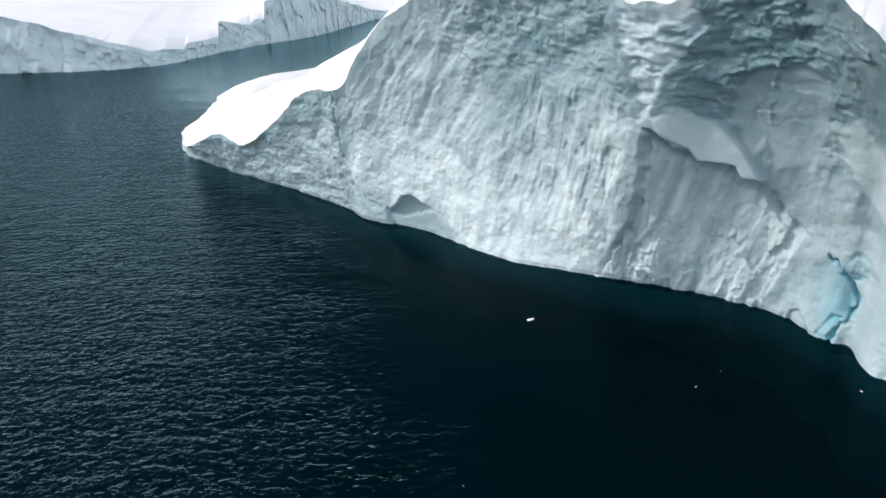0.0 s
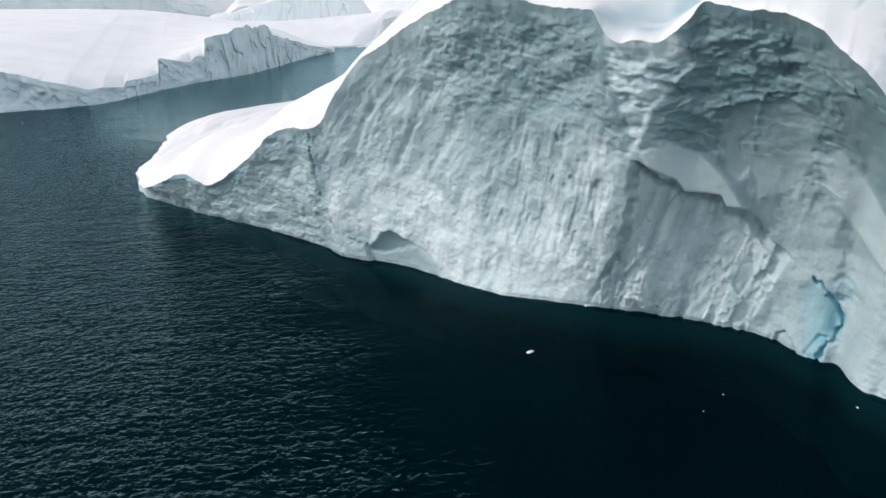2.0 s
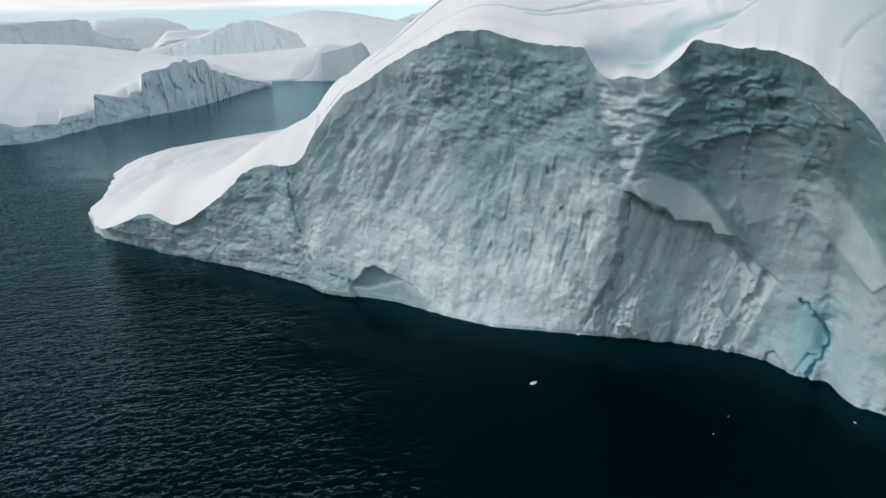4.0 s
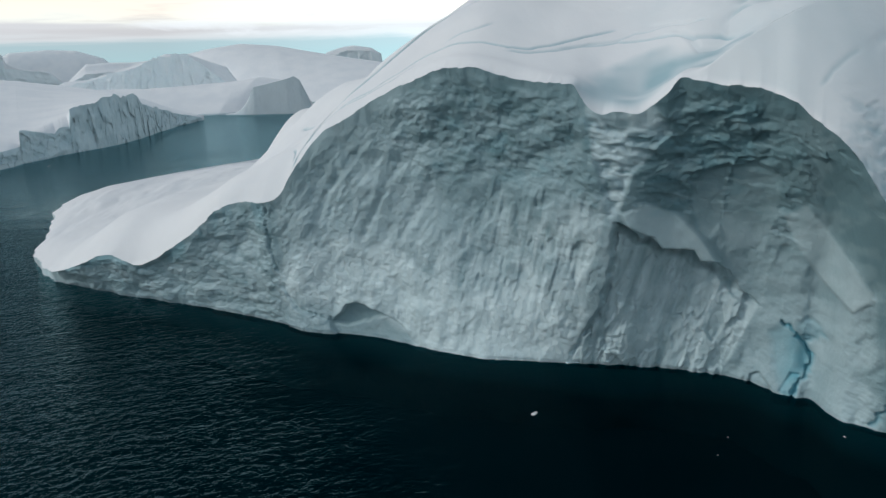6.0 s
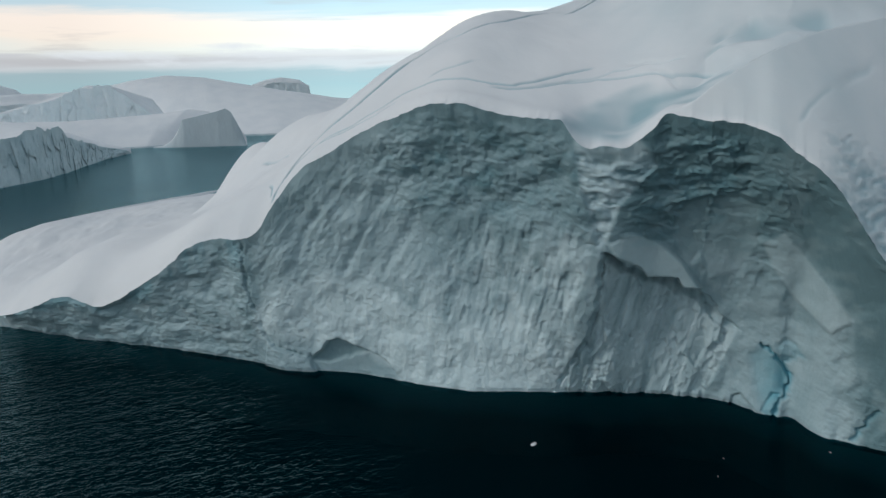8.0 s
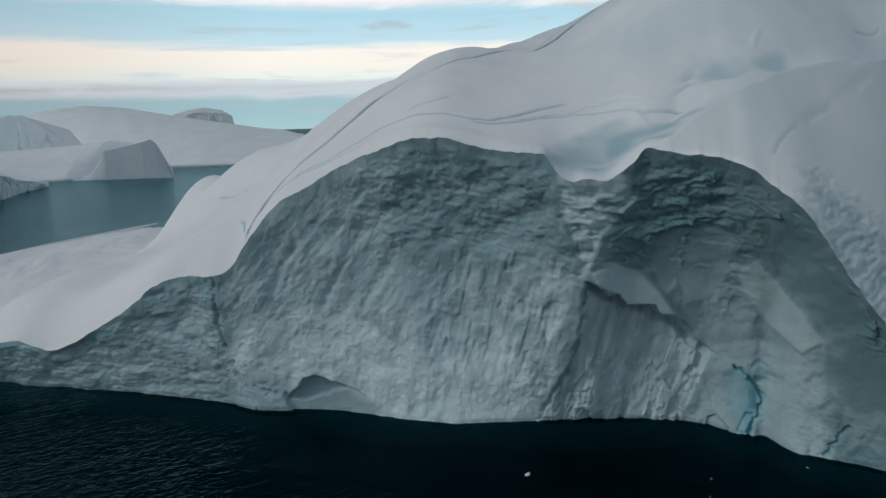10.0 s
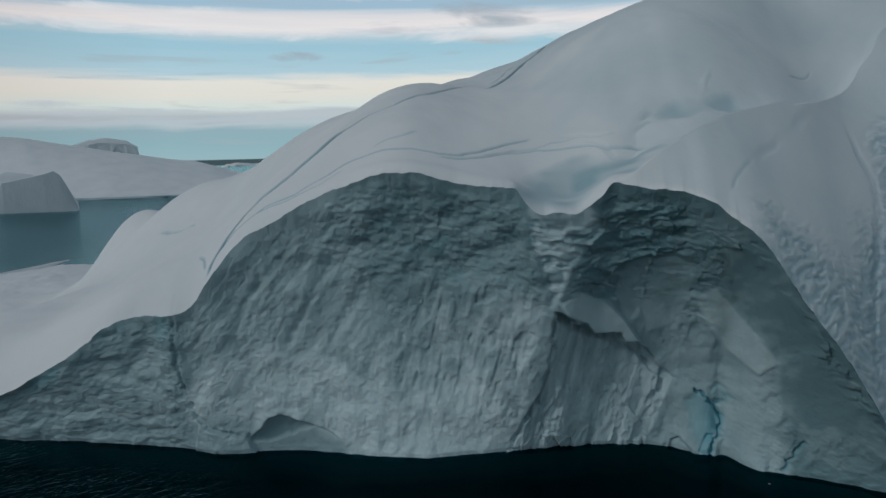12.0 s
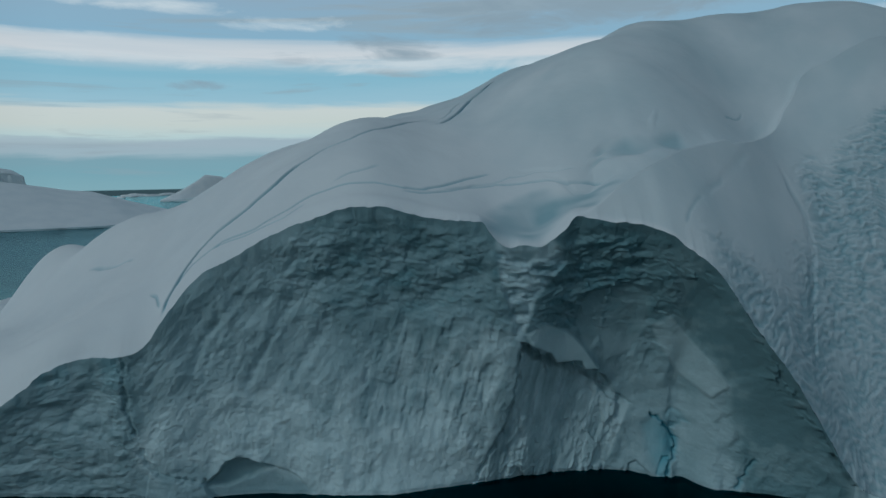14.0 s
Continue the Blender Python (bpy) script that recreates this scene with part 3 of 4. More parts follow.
    for a, b, p, q2 in ((7.6, 36.4, 3.0, 1.0), (4.9, 35.4, 1.3, 0.5), (7.6, 32.8, 2.1, 0.95), (10.6, 34.0, 1.4, 0.5), (6.3, 29.9, 1.2, 0.65), (8.6, 29.6, 1.0, 0.5), (6.2, 26.9, 0.9, 0.7), (7.3, 25.2, 0.7, 0.5)):
        bow = (z - b - 0.10 * (s - a) ** 2 / p) + 0.8 * vnoise(s / 1.6, z / 1.3, 25) + 0.3 * vnoise(s / 0.6, z / 0.5, 26)
        lens = np.maximum(lens, 0.85 * (1 - step(0.3, 1.4, np.hypot((s - a) / p, bow / q2))))
    e = e * (1 - 0.6 * gully) + gully * (0.3 * fbm(s / 2.4, z / 0.9 + s / 6, 3, 93) - 0.35 - 0.5 * lens)
    # slanting slabs at the far end of the face
    slab = area(s, z, [(27.9, 24.3), (30.1, 26), (32.1, 23.7), (35.5, 19.2), (37.8, 15.8), (36, 13.5), (32.8, 16.3), (29.7, 20.5)], 0.3)
    plate = area(s, z, [(29, 33), (33, 31), (38, 24.5), (41.0, 19), (37.8, 16.5), (33.1, 23.5)], 0.7)
    panel = area(s, z, [(37.8, 18), (41.1, 19.9), (43.4, 16.5), (47.5, 8.8), (42, 5.5), (38.8, 9.3)], 0.4)
    e = e * (1 - 0.65 * np.maximum(slab, np.maximum(plate, panel))) + slab * (0.6 - 0.07 * (z - 13)) - 0.4 * plate + 0.2 * panel
    # rubbly rim on the far side
    edge = step(24, 30, s) * step(0.72, 0.93, v) * (1 - plate)
    e += edge * (0.45 * chipped(s / 1.8 + z / 3, z / 1.3, 270))
    apron = step(33, 38, s) * (1 - step(0.35, 0.6, v)) * (1 - panel)
    e += apron * (0.07 * chipped(q / 1.6, z / 3.4, 280) + 0.24 * fbm(q / 1.8, z / 4.0, 4, 26))
    # clear blue ice: a pane, a crack and a ring
    sb = s + 0.8
    blue_pane = area(sb, z, [(28.6, 7.6), (30.1, 9.5), (32, 7.6), (33.5, 5.6), (33.4, 3.6), (31.8, 2.2), (30.2, 1.1), (29.4, 3)], 0.8)
    sw, zw = sb + 0.35 * vnoise(s * 1.6, z * 1.6, 27), z + 0.3 * vnoise(s * 1.6, z * 1.6, 28)
    crack = line_distance(sw, zw, [(29.8, 9.5), (32, 7.7), (33.7, 5.5), (33.4, 3.4), (32, 1.5), (31.6, -0.5)])
    ring = np.abs(np.hypot(sw - 33.1, (zw - 8.9) * 0.85) - 1.2)
    foot = area(sb, z, [(30, 0.4), (31.4, 2.9), (32.5, 2.9), (32, 0.4), (31.3, -0.5)], 0.2)
    side = line_distance(sw, zw, [(42.2, 4.6), (41, 2.4), (39.8, 0.4)])
    vein = np.maximum(1 - step(0.0, 0.5, crack), np.maximum(0.6 * (1 - step(0.0, 0.6, ring)) * (0.4 + 0.6 * step(-0.3, 0.4, vnoise(s * 0.9, z * 0.9, 306))), 0.7 * (1 - step(0.0, 0.4, side))))
    disc = 1 - step(0.6, 1.4, np.hypot(sw - 33.1, (zw - 8.9) * 0.85))
    e = e * (1 - 0.6 * blue_pane) - 0.45 * blue_pane - 0.95 * vein - 0.5 * foot
    caves = area(s, z, [(25.3, -1), (25.8, 1.2), (26.8, 1.9), (28.3, 0.5), (28.6, -1)], 0.15)
    e -= 0.6 * caves
    d = d + 0.9 * e * free
    # slight undercut at the waterline
    d = d - 0.16 * (1 - step(0.0, 0.7, z)) * body * (1 + 0.6 * vnoise(s / 1.5, z, 29)) + 4 * keel
    blue = np.clip(blue_pane * (0.36 + 0.5 * step(29.5, 33.5, sb + 0.6 * vnoise(s, z, 99))) + 0.8 * vein + 0.55 * foot + 0.3 * disc, 0, 1)
    bent = 1.6 * fbm(s / 6, z / 5, 3, 36)
    patch = area(s + bent, z + bent, [(-49.3, 5.5), (-48.6, 9.5), (-45.9, 12.7), (-41.7, 14.8), (-34.8, 16.4), (-28.2, 17), (-25.4, 14.2), (-22.4, 11), (-17, 10), (-9, 11), (-1, 11.5), (3, 6), (1, -1), (-22, -1), (-25, 2.5), (-28, 4.4), (-35, 6.6), (-38.5, 4), (-43, 3.6)], 2.0)
    pale = area(s + bent, z + bent, [(-24, -1), (-22, 10), (-21, 17), (-9, 22), (2, 25), (6.8, 21), (5.8, 9), (0, -1)], 3.0)
    mottle = fbm(s / 3, z / 3, 4, 30)
    runs = fbm(q / 1.1, z / 6.0, 4, 37)
    wash = fbm(a / 7.0, b / 2.6, 4, 38)
    tongue = vnoise(q / 1.6, z / 14, 39) + 0.5 * vnoise(q / 0.7, z / 9, 40)
    # snow in the gully, whiter lower face; light painted on hood and slab
    frost_lit = np.clip(patch * (0.86 + 0.28 * mottle + 0.2 * runs) + pale * (1 - patch) * (0.26 + 0.36 * runs + 0.22 * mottle + 0.36 * step(0.1, 0.8, tongue)) + 0.5 * scar * (0.7 + 0.6 * runs) * (1 - step(24, 30, s)) + 0.12 * smooth_zone + 0.45 * hood
                    + 0.65 * gully * (1 - lens) * step(-0.5, 0.3, fbm(s / 2.5, z / 2, 2, 31)) + 0.34 * slab + 0.12 * low * right * step(0, 0.6, mottle) + 0.3 * step(0.15, 0.75, wash) * sweep
                    + 0.18 * left * step(-0.1, 0.7, fbm(s / 5, z / 2.6, 4, 41)) + 0.42 * apron * (1 - step(36, 41, s)) * (0.7 + 0.5 * fbm(s / 3, z / 3, 3, 32)), 0, 0.92) * (1 - 0.85 * nook)
    # darker towards the rim: shade of the overhang put into the colour
    high = step(0.40, 0.95, v + 0.13 * fbm(s / 6, z / 5, 3, 33) + 0.10 * wash)
    # arch nook and seam carry painted shade; plate, lobe and far end darker
    bare_shade = np.clip(high * main * (0.62 + 0.3 * fbm(s / 3.0 + z / 6, z / 1.9 - s / 14, 4, 42)) + 0.18 * arch + 0.42 * nook + 0.2 * scar * step(0.1, 0.5, vnoise(s / 2, z / 5, 34)) * (1 - frost_lit)
                   + 0.62 * plate + 0.42 * lobe * (0.8 + 0.5 * fbm(s / 2.4, z / 1.3, 3, 43)) + 0.5 * panel + 0.75 * apron * step(35, 41, s) + 0.85 * edge + 0.6 * step(38, 44, s) + 0.35 * (1 - step(0.0, 0.5, seam)) + 0.4 * left * step(0.0, 0.7, fbm(s / 4, z / 2.4, 4, 35)) * (1 - frost_lit), 0, 0.92) * (1 - gully * (1 - 0.7 * lens)) * (1 - 0.6 * frost_lit)
    blue = np.maximum(blue, 0.35 * left * step(0.72, 0.97, v) * step(-0.3, 0.5, fbm(s / 5, z * 0, 3, 44)))
    blue = np.maximum(blue, 0.14 * np.maximum(crown, lobe) * step(0.2, 0.8, fbm(s / 3.2, z / 1.6, 3, 45)))
    link_mesh("cliff_face", to_world(s, d, z), grid_faces(*s.shape, flip=True), ICE, berg, "grey-white fractured ice cliff with fluting, scars and a blue vein",
              attributes={"blue": blue * body, "frost_lit": frost_lit * body + (1 - body), "bare_shade": bare_shade * body})


def cap_height(s, w):
    rows = curve((-215, *CAP_S, 150), [(0, -2, -3, -4, -5, -6, -7, -8)] + [(0, *r) for r in CAP_Z] + [(0, -1, -2, -3, -4, -5, -6, -7)], s)
    z = curve(CAP_W, rows.T, w).T
    for a, b, h, p, q in HUMPS:
        z = z + h * np.exp(-((s[:, None] - a) / p) ** 2 - ((w[None] - b) / q) ** 2) * np.minimum(1, w[None] / 10)
    return z


def build_cap(berg):
    s1 = np.concatenate([np.arange(-203, -110, 0.4), np.arange(-110, -70, 0.6), np.arange(-70, 28, 0.17), np.arange(28, 72, 0.15), np.arange(72, 150, 1.2)])
    w1 = np.concatenate([np.linspace(0, 26, 260), np.linspace(26.15, 52, 150), np.linspace(52.6, 100, 62), np.linspace(102, 180, 36)])
    z0, d0, dz, dd = rim(s1)
    s, w = np.meshgrid(s1, w1, indexing="ij")
    jag = np.exp(-w / 1.2)
    even = np.array([np.average(z0, weights=np.exp(-((s1 - a) / 9.0) ** 2) * np.gradient(s1)) for a in s1])
    near = np.array([np.average(z0, weights=np.exp(-((s1 - a) / 2.6) ** 2) * np.gradient(s1)) for a in s1])
    z = even[:, None] + (near - even)[:, None] * np.exp(-w / 7.0) + (z0 - near)[:, None] * np.exp(-w / 1.3) + dz[:, None] * jag + cap_height(s1, w1)
    d = d0[:, None] + dd[:, None] * jag - w
    away = step(0, 10, w)
    z = z + away * (0.7 * fbm(s / 24, w / 20, 3, 41) + 0.16 * fbm(s / 7, w / 6, 2, 42))
    # rounded lip where the snow rolls over
    z = z + 0.5 * step(2, 10, z0)[:, None] * np.exp(-((w - 2.0) / 1.4) ** 2) * step(0, 1.2, w) * (0.6 + 0.5 * fbm(s / 8, w * 0, 2, 44))
    ws, ww = s + 0.5 * vnoise(s / 3, w / 3, 45), w + 0.5 * vnoise(s / 3 + 5, w / 3, 46)
    blue, bare_shade = 0 * s, 0 * s

    def cut(line, width, deep, tint=0.0, grey=0.0, broken=0.55, bend=1.0):
        """A groove along a line; deep may be negative for a raised fold."""
        nonlocal z, blue, bare_shade
        far = line_distance(s + bend * (ws - s), w + bend * (ww - w), line)
        f = (1 - step(0.15 * width, width, far)) * step(0.2, 1.5, w) * (1 - broken + broken * step(-0.5, 0.2, vnoise(s / 4, w / 4, 55)))
        for a, b in (line[0], line[-1]):
            f = f * step(0.0, 1.0 + 3.0 * width, np.hypot(s - a, w - b))
        z = z - deep * f
        blue, bare_shade = np.maximum(blue, tint * f), np.maximum(bare_shade, grey * f)

    # the long crevasse that climbs from the rim over the shoulder, and its lower lip
    cut([(-44.6, 0.3), (-44.2, 2.2), (-42.6, 4.9), (-40.7, 7.4), (-38.1, 9.2), (-33.5, 10.8), (-29.5, 13.4), (-25.8, 17), (-21.6, 20.1), (-17.2, 21.7), (-12, 27.2), (-6.6, 35), (-2.6, 40)], 0.42, 0.75, 0.75, 0.9, 0.15, 0.3)
    cut([(-41, 8.0), (-37.8, 10.0), (-33, 11.7), (-29, 14.4), (-25.2, 18)], 0.9, -0.25, 0.0, 0.0, 0.3)
    # a short open crevasse higher up
    cut([(-2.0, 33.9), (-0.6, 34.4), (1.2, 36.6), (3.6, 41), (6.4, 46.6), (9.4, 49), (13.5, 55)], 0.62, 1.6, 1.0, 1.0, 0.0, 0.25)
    cut([(-4.5, 36.5), (-1, 38.6), (2, 43.5), (5, 48.5)], 0.4, 0.25, 0.1, 0.4, 0.4)
    # fine cracks above the rim
    cut([(-44.4, 2.4), (-41.5, 4.6), (-36.5, 4.9), (-31.4, 3.5), (-26.5, 4.5), (-22, 6), (-17.6, 6.5), (-13, 6.6), (-9, 6.2), (-6, 7.2), (-3.4, 9), (1, 12.5), (5.4, 14.6)], 0.3, 0.4, 0.35, 0.75, 0.3, 0.4)
    cut([(-38.8, 5.0), (-32.3, 3.0), (-27, 2.4), (-23.7, 4.3)], 0.3, 0.3, 0.2, 0.55, 0.5, 0.4)
    cut([(-9.5, 5.2), (-4, 7.2), (0.6, 10.3), (6, 12), (11, 10.5), (15.8, 8.6), (19, 8.7), (21.8, 8)], 0.35, 0.35, 0.2, 0.6, 0.4, 0.5)
    cut([(-3, 8.4), (2, 11.2), (8, 13), (13, 11.6), (18, 10.4)], 0.3, 0.25, 0.1, 0.4, 0.6, 0.6)
    cut([(-20, 7.6), (-15.5, 9.6), (-12, 10.8)], 0.3, 0.2, 0.1, 0.35, 0.5)
    cut([(-74.5, 46.5), (-68, 42), (-61, 37.4)], 0.6, 0.35, 0.1, 0.45, 0.3)
    cut([(-48.4, 7.2), (-46.6, 5.2), (-44.9, 2.2)], 0.3, 0.3, 0.2, 0.6, 0.3)
    # sharp fold across the slope: gentle below, a shallow trough above
    wf = curve((-20, 13.8, 16.9, 20.3, 24.6, 29.2, 34.4, 39.4, 43.7, 50.1, 52.4, 56.4, 59.7, 61.8, 64.3, 68, 76, 90), (-14, -0.6, 0.7, 2.3, 4.8, 8.4, 12.1, 14.6, 16.5, 20.7, 22.5, 26.1, 28.2, 30.2, 31, 30.4, 30, 30), s1)[:, None]
    over = w - wf + 0.3 * vnoise(s / 4, w / 4, 47)
    on = 1.7 * step(12, 20, s) * (1 - 0.35 * step(47, 56, s)) * (1 - step(72, 90, s)) * step(0.2, 2.5, w)
    z = z + on * np.where(over < 0, 1.1 * np.exp(np.minimum(over, 0) / 4.0), 2.1 * np.exp(-np.maximum(over, 0) / 0.9) - 1.0)
    z = z + on * np.where(over < 0, 0.0, 1.0 * (1 - np.exp(-np.maximum(over, 0) / 9.0)))
    # scooped hollow above the notch, its shade painted in as a grey-blue tone
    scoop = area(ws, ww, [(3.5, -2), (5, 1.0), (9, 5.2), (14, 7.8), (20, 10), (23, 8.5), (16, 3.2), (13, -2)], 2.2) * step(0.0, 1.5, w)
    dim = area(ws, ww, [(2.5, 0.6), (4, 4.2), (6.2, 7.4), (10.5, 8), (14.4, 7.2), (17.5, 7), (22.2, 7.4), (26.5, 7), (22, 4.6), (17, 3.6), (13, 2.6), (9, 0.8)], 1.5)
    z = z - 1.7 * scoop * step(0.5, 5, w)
    bare_shade = np.maximum(bare_shade, 0.95 * dim * (0.75 + 0.4 * vnoise(s / 3, w / 1.2, 48)))
    # hollows and grooves about the fold; grey paints the shade in them
    for line, width, deep, grey in (([(19.5, 10.6), (22, 12), (25.5, 13.2), (29.5, 14.2), (33, 14.6), (37, 16), (40, 17)], 2.2, 1.0, 0.75), ([(19.6, 10.8), (22.2, 13.0), (24.6, 14.2)], 0.8, 0.6, 0.6), ([(18.6, 9.8), (21.4, 11.2), (24, 11.6)], 0.6, 0.4, 0.55), ([(29, 15.6), (31, 17.4), (32, 19)], 0.5, -0.3, 0.0),
                                    ([(12.6, 11.2), (16.8, 7.4), (21.2, 7.6)], 0.7, 0.45, 0.35), ([(9, 13.5), (13, 11.8), (17, 11.0)], 0.6, 0.35, 0.2),                                     ([(39.6, 15.3), (44.2, 16.1)], 0.5, 0.4, 0.4), ([(58.2, 22.0), (62.6, 19)], 1.3, 0.6, 0.6), ([(44, 19.6), (48, 23), (54, 28), (58, 31.5)], 2.5, 0.4, 0.35), ([(65, 17.5), (69, 16.6)], 0.7, 0.7, 0.6), ([(66.5, 34.4), (72.0, 33.1)], 1.5, 0.6, 0.4),
                                    ([(28.9, 1.2), (30.5, 3.7), (32.2, 5.3), (34.5, 7.4)], 0.36, 0.12, 0.55), ([(33.5, 6.6), (37.7, 10.5), (42.7, 14.3), (45.3, 16.1)], 0.6, 0.2, 0.4), ([(41, 13.0), (43, 14.6), (45.6, 16.2)], 0.6, 0.3, 0.6), ([(44.4, 23.9), (47, 26.2), (50.4, 28.6)], 0.3, 0.2, 0.7), ([(54.4, 20.5), (58.4, 19.2), (61.4, 17.2)], 0.7, 0.35, 0.6), ([(55.4, 17.6), (59.2, 15.8)], 0.6, 0.3, 0.5), ([(57, 19), (60, 18.2)], 0.4, 0.3, 0.6),
                                    ([(50.8, 18.2), (51.5, 15.6), (53, 14), (52.9, 11.8), (51.4, 8.8), (49.1, 4.6), (47.8, 1.2)], 0.75, 0.5, 0.6)):
        cut(line, width, deep, 0.03 * grey, grey, 0.5, 1.0)
    # bluish old-snow tone on the upper slope, also standing in for its weaker light
    firn_shade = step(0, 24, s + 0.5 * w - 8 + 5 * fbm(s / 12, w / 9, 3, 56)) * step(0.0, 0.8, w) * (0.8 + 0.3 * fbm(s / 8, w / 7, 4, 57))
    bare_shade = np.maximum(bare_shade, np.clip(0.36 * firn_shade, 0, 0.6))
    # sun cups over the steep end, small ripples lying along the slope
    top = 0.55 * wf + 5 * step(46, 58, s) + 2.5 * vnoise(s / 6, w / 6, 49)
    cups = step(29, 37, s) * (1 - step(top - 4, top + 2, w)) * step(-0.5, 0.1, w) * (1 - step(74, 84, s))
    level = z + 1.0 * vnoise(s / 4, w / 4, 50)
    ripple = 0.5 * vnoise(s / 0.95, level / 0.34, 43) + 0.35 * vnoise(s / 0.5, level / 0.2, 44) + 0.25 * vnoise(s / 2.2, level / 0.8, 45)
    rough = 1 + 2.2 * (1 - step(1.0, 4.5, line_distance(s, w, [(59.5, 14.5), (61.3, 11.7), (63.5, 8)]))) * step(-0.2, 0.4, vnoise(s / 2.5, w / 2.5, 53))
    z, d = z + 0.16 * cups * ripple * rough, d + 0.22 * cups * ripple * rough
    # darker steep end and ripple hollows: shade put into the colour
    bare_shade = np.clip(np.maximum(bare_shade, cups * (0.50 + 0.42 * step(-0.4, 0.5, -ripple) + 0.2 * (rough - 1))), 0, 0.95)
    link_mesh("snow_cap", to_world(s, d, z), grid_faces(*s.shape, flip=True), SNOW, berg, "smooth wind-packed snow slope with crevasse lines", attributes={"bare_shade": bare_shade, "blue": blue})


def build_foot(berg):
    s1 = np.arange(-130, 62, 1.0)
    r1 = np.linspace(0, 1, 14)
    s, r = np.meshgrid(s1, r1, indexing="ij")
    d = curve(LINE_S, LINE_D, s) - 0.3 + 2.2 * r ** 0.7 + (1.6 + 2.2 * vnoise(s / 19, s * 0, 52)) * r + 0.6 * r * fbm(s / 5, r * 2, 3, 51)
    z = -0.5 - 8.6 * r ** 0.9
    # colour sinks to the deep-water tone with depth, standing for absorbed light
    link_mesh("submerged_foot", to_world(s, d, z), grid_faces(*s.shape), FOOT_ICE, berg, "ice foot glimmering teal under the water", attributes={"bare_shade": np.clip(r * (2.3 + 0.8 * vnoise(s / 9, r, 54)), 0, 1)})


iceberg = new("iceberg")
iceberg.location = (20, 110, 0)
bpy.context.view_layer.update()
tagged(iceberg, "huge snow-capped iceberg with a broken grey ice cliff over dark sea", "iceberg")
build_face(iceberg)
build_cap(iceberg)
build_foot(iceberg)


# ---- distant icebergs ----
def berg(name, label, stations, depth, seed, rough=1.0, lump=1.0, steps=140, ice=FAR_ICE, snow=FAR_SNOW):
    """An iceberg from stations (x, y of the waterline; cliff height; x, y, z of the crest); the back falls to the sea over depth metres."""
    st = np.array(stations, float)
    k = np.concatenate([[0], np.cumsum(np.maximum(np.hypot(*np.diff(st[:, :2], axis=0).T), 1))])
    u = np.linspace(0, k[-1], steps)
    col = np.stack([np.interp(u, k, st[:, i]) for i in range(6)], 1)
    size = max(col[:, 5].max(), 5)
    away = np.stack([col[:, 3] - col[:, 0], col[:, 4] - col[:, 1]], 1)
    away /= np.maximum(np.hypot(away[:, 0], away[:, 1]), 1e-6)[:, None]
    root = new(name)
    root.location = (*col[steps // 2, :2], 0)
    bpy.context.view_layer.update()
    tagged(root, label, "iceberg", "distant icebergs")
    v = np.linspace(0, 1, 36)
    U, V = np.meshgrid(u, v, indexing="ij")
    top_raw = col[:, 2] * (1 + rough * (0.08 * fbm(u / (size * 0.45), u * 0, 3, seed) + 0.06 * np.round(2.2 * vnoise(u / (size * 0.3), u * 0 + 0.5, seed + 8)) + 0.05 * facets(u / (size * 0.12), u * 0 + 0.5, seed + 12)))
    top = top_raw
    calm_top = np.array([np.average(top, weights=np.exp(-((u - a) / (0.05 * k[-1] + 1)) ** 2)) for a in u])
    push = rough * size * (0.07 * fbm(U / (size * 0.5), V * 2, 3, seed + 1) + 0.08 * facets(U / (size * 0.25), V * 1.2, seed + 2) + 0.06 * facets(U / (size * 0.1), V * 3.0, seed + 7) + 0.022 * fbm(U / (size * 0.06), V * 6, 3, seed + 9)) * np.minimum(1, (1 - V) * 6)
    cliff = np.stack([col[:, :1] + away[:, :1] * (0.12 * size * V - push), col[:, 1:2] + away[:, 1:] * (0.12 * size * V - push), V * top[:, None] - 0.5 * (1 - V)], -1)
    cliff = np.concatenate([cliff[:1], cliff, cliff[-1:]])
    cliff[[0, -1], :, 2] = -1.0
    U, V = np.concatenate([U[:1], U, U[-1:]]), np.concatenate([V[:1], V, V[-1:]])
    zero = 0 * U.ravel()
    bare_shade = np.clip(0.5 * fbm(U / (size * 0.3), V * 2, 3, seed + 3), 0, 0.6)
    link_mesh("ice_cliff", cliff.reshape(-1, 3), grid_faces(*U.shape, flip=True), ice, root, "pale fractured ice wall", attributes={"bare_shade": bare_shade, "frost_lit": zero, "blue": zero})
    w = np.concatenate([np.linspace(0, 1, 40), 1 + np.linspace(0.03, 1, 20)])
    U, W = np.meshgrid(u, w, indexing="ij")
    f = np.clip(W, 0, 1)
    b = np.clip(W - 1, 0, 1)
    x0, y0 = col[:, 0] + away[:, 0] * 0.12 * size, col[:, 1] + away[:, 1] * 0.12 * size
    X = x0[:, None] + (col[:, 3] - x0)[:, None] * f + away[:, :1] * depth * b
    Y = y0[:, None] + (col[:, 4] - y0)[:, None] * f + away[:, 1:] * depth * b
    g = np.sin(f * np.pi / 2) ** 1.15
    Z = calm_top[:, None] + (top - calm_top)[:, None] * np.exp(-f * 70) + (col[:, 5] - calm_top)[:, None] * g - (col[:, 5][:, None] + 4) * b ** 1.6
    Z = Z + lump * size * 0.035 * fbm(U / (size * 1.4), W * 3, 3, seed + 4) * np.minimum(1, W * 5)
    cover = np.stack([X, Y, Z], -1)
    cover = np.concatenate([cover[:1], cover, cover[-1:]])
    cover[[0, -1], :, 2] = -1.0
    U = np.concatenate([U[:1], U, U[-1:]])
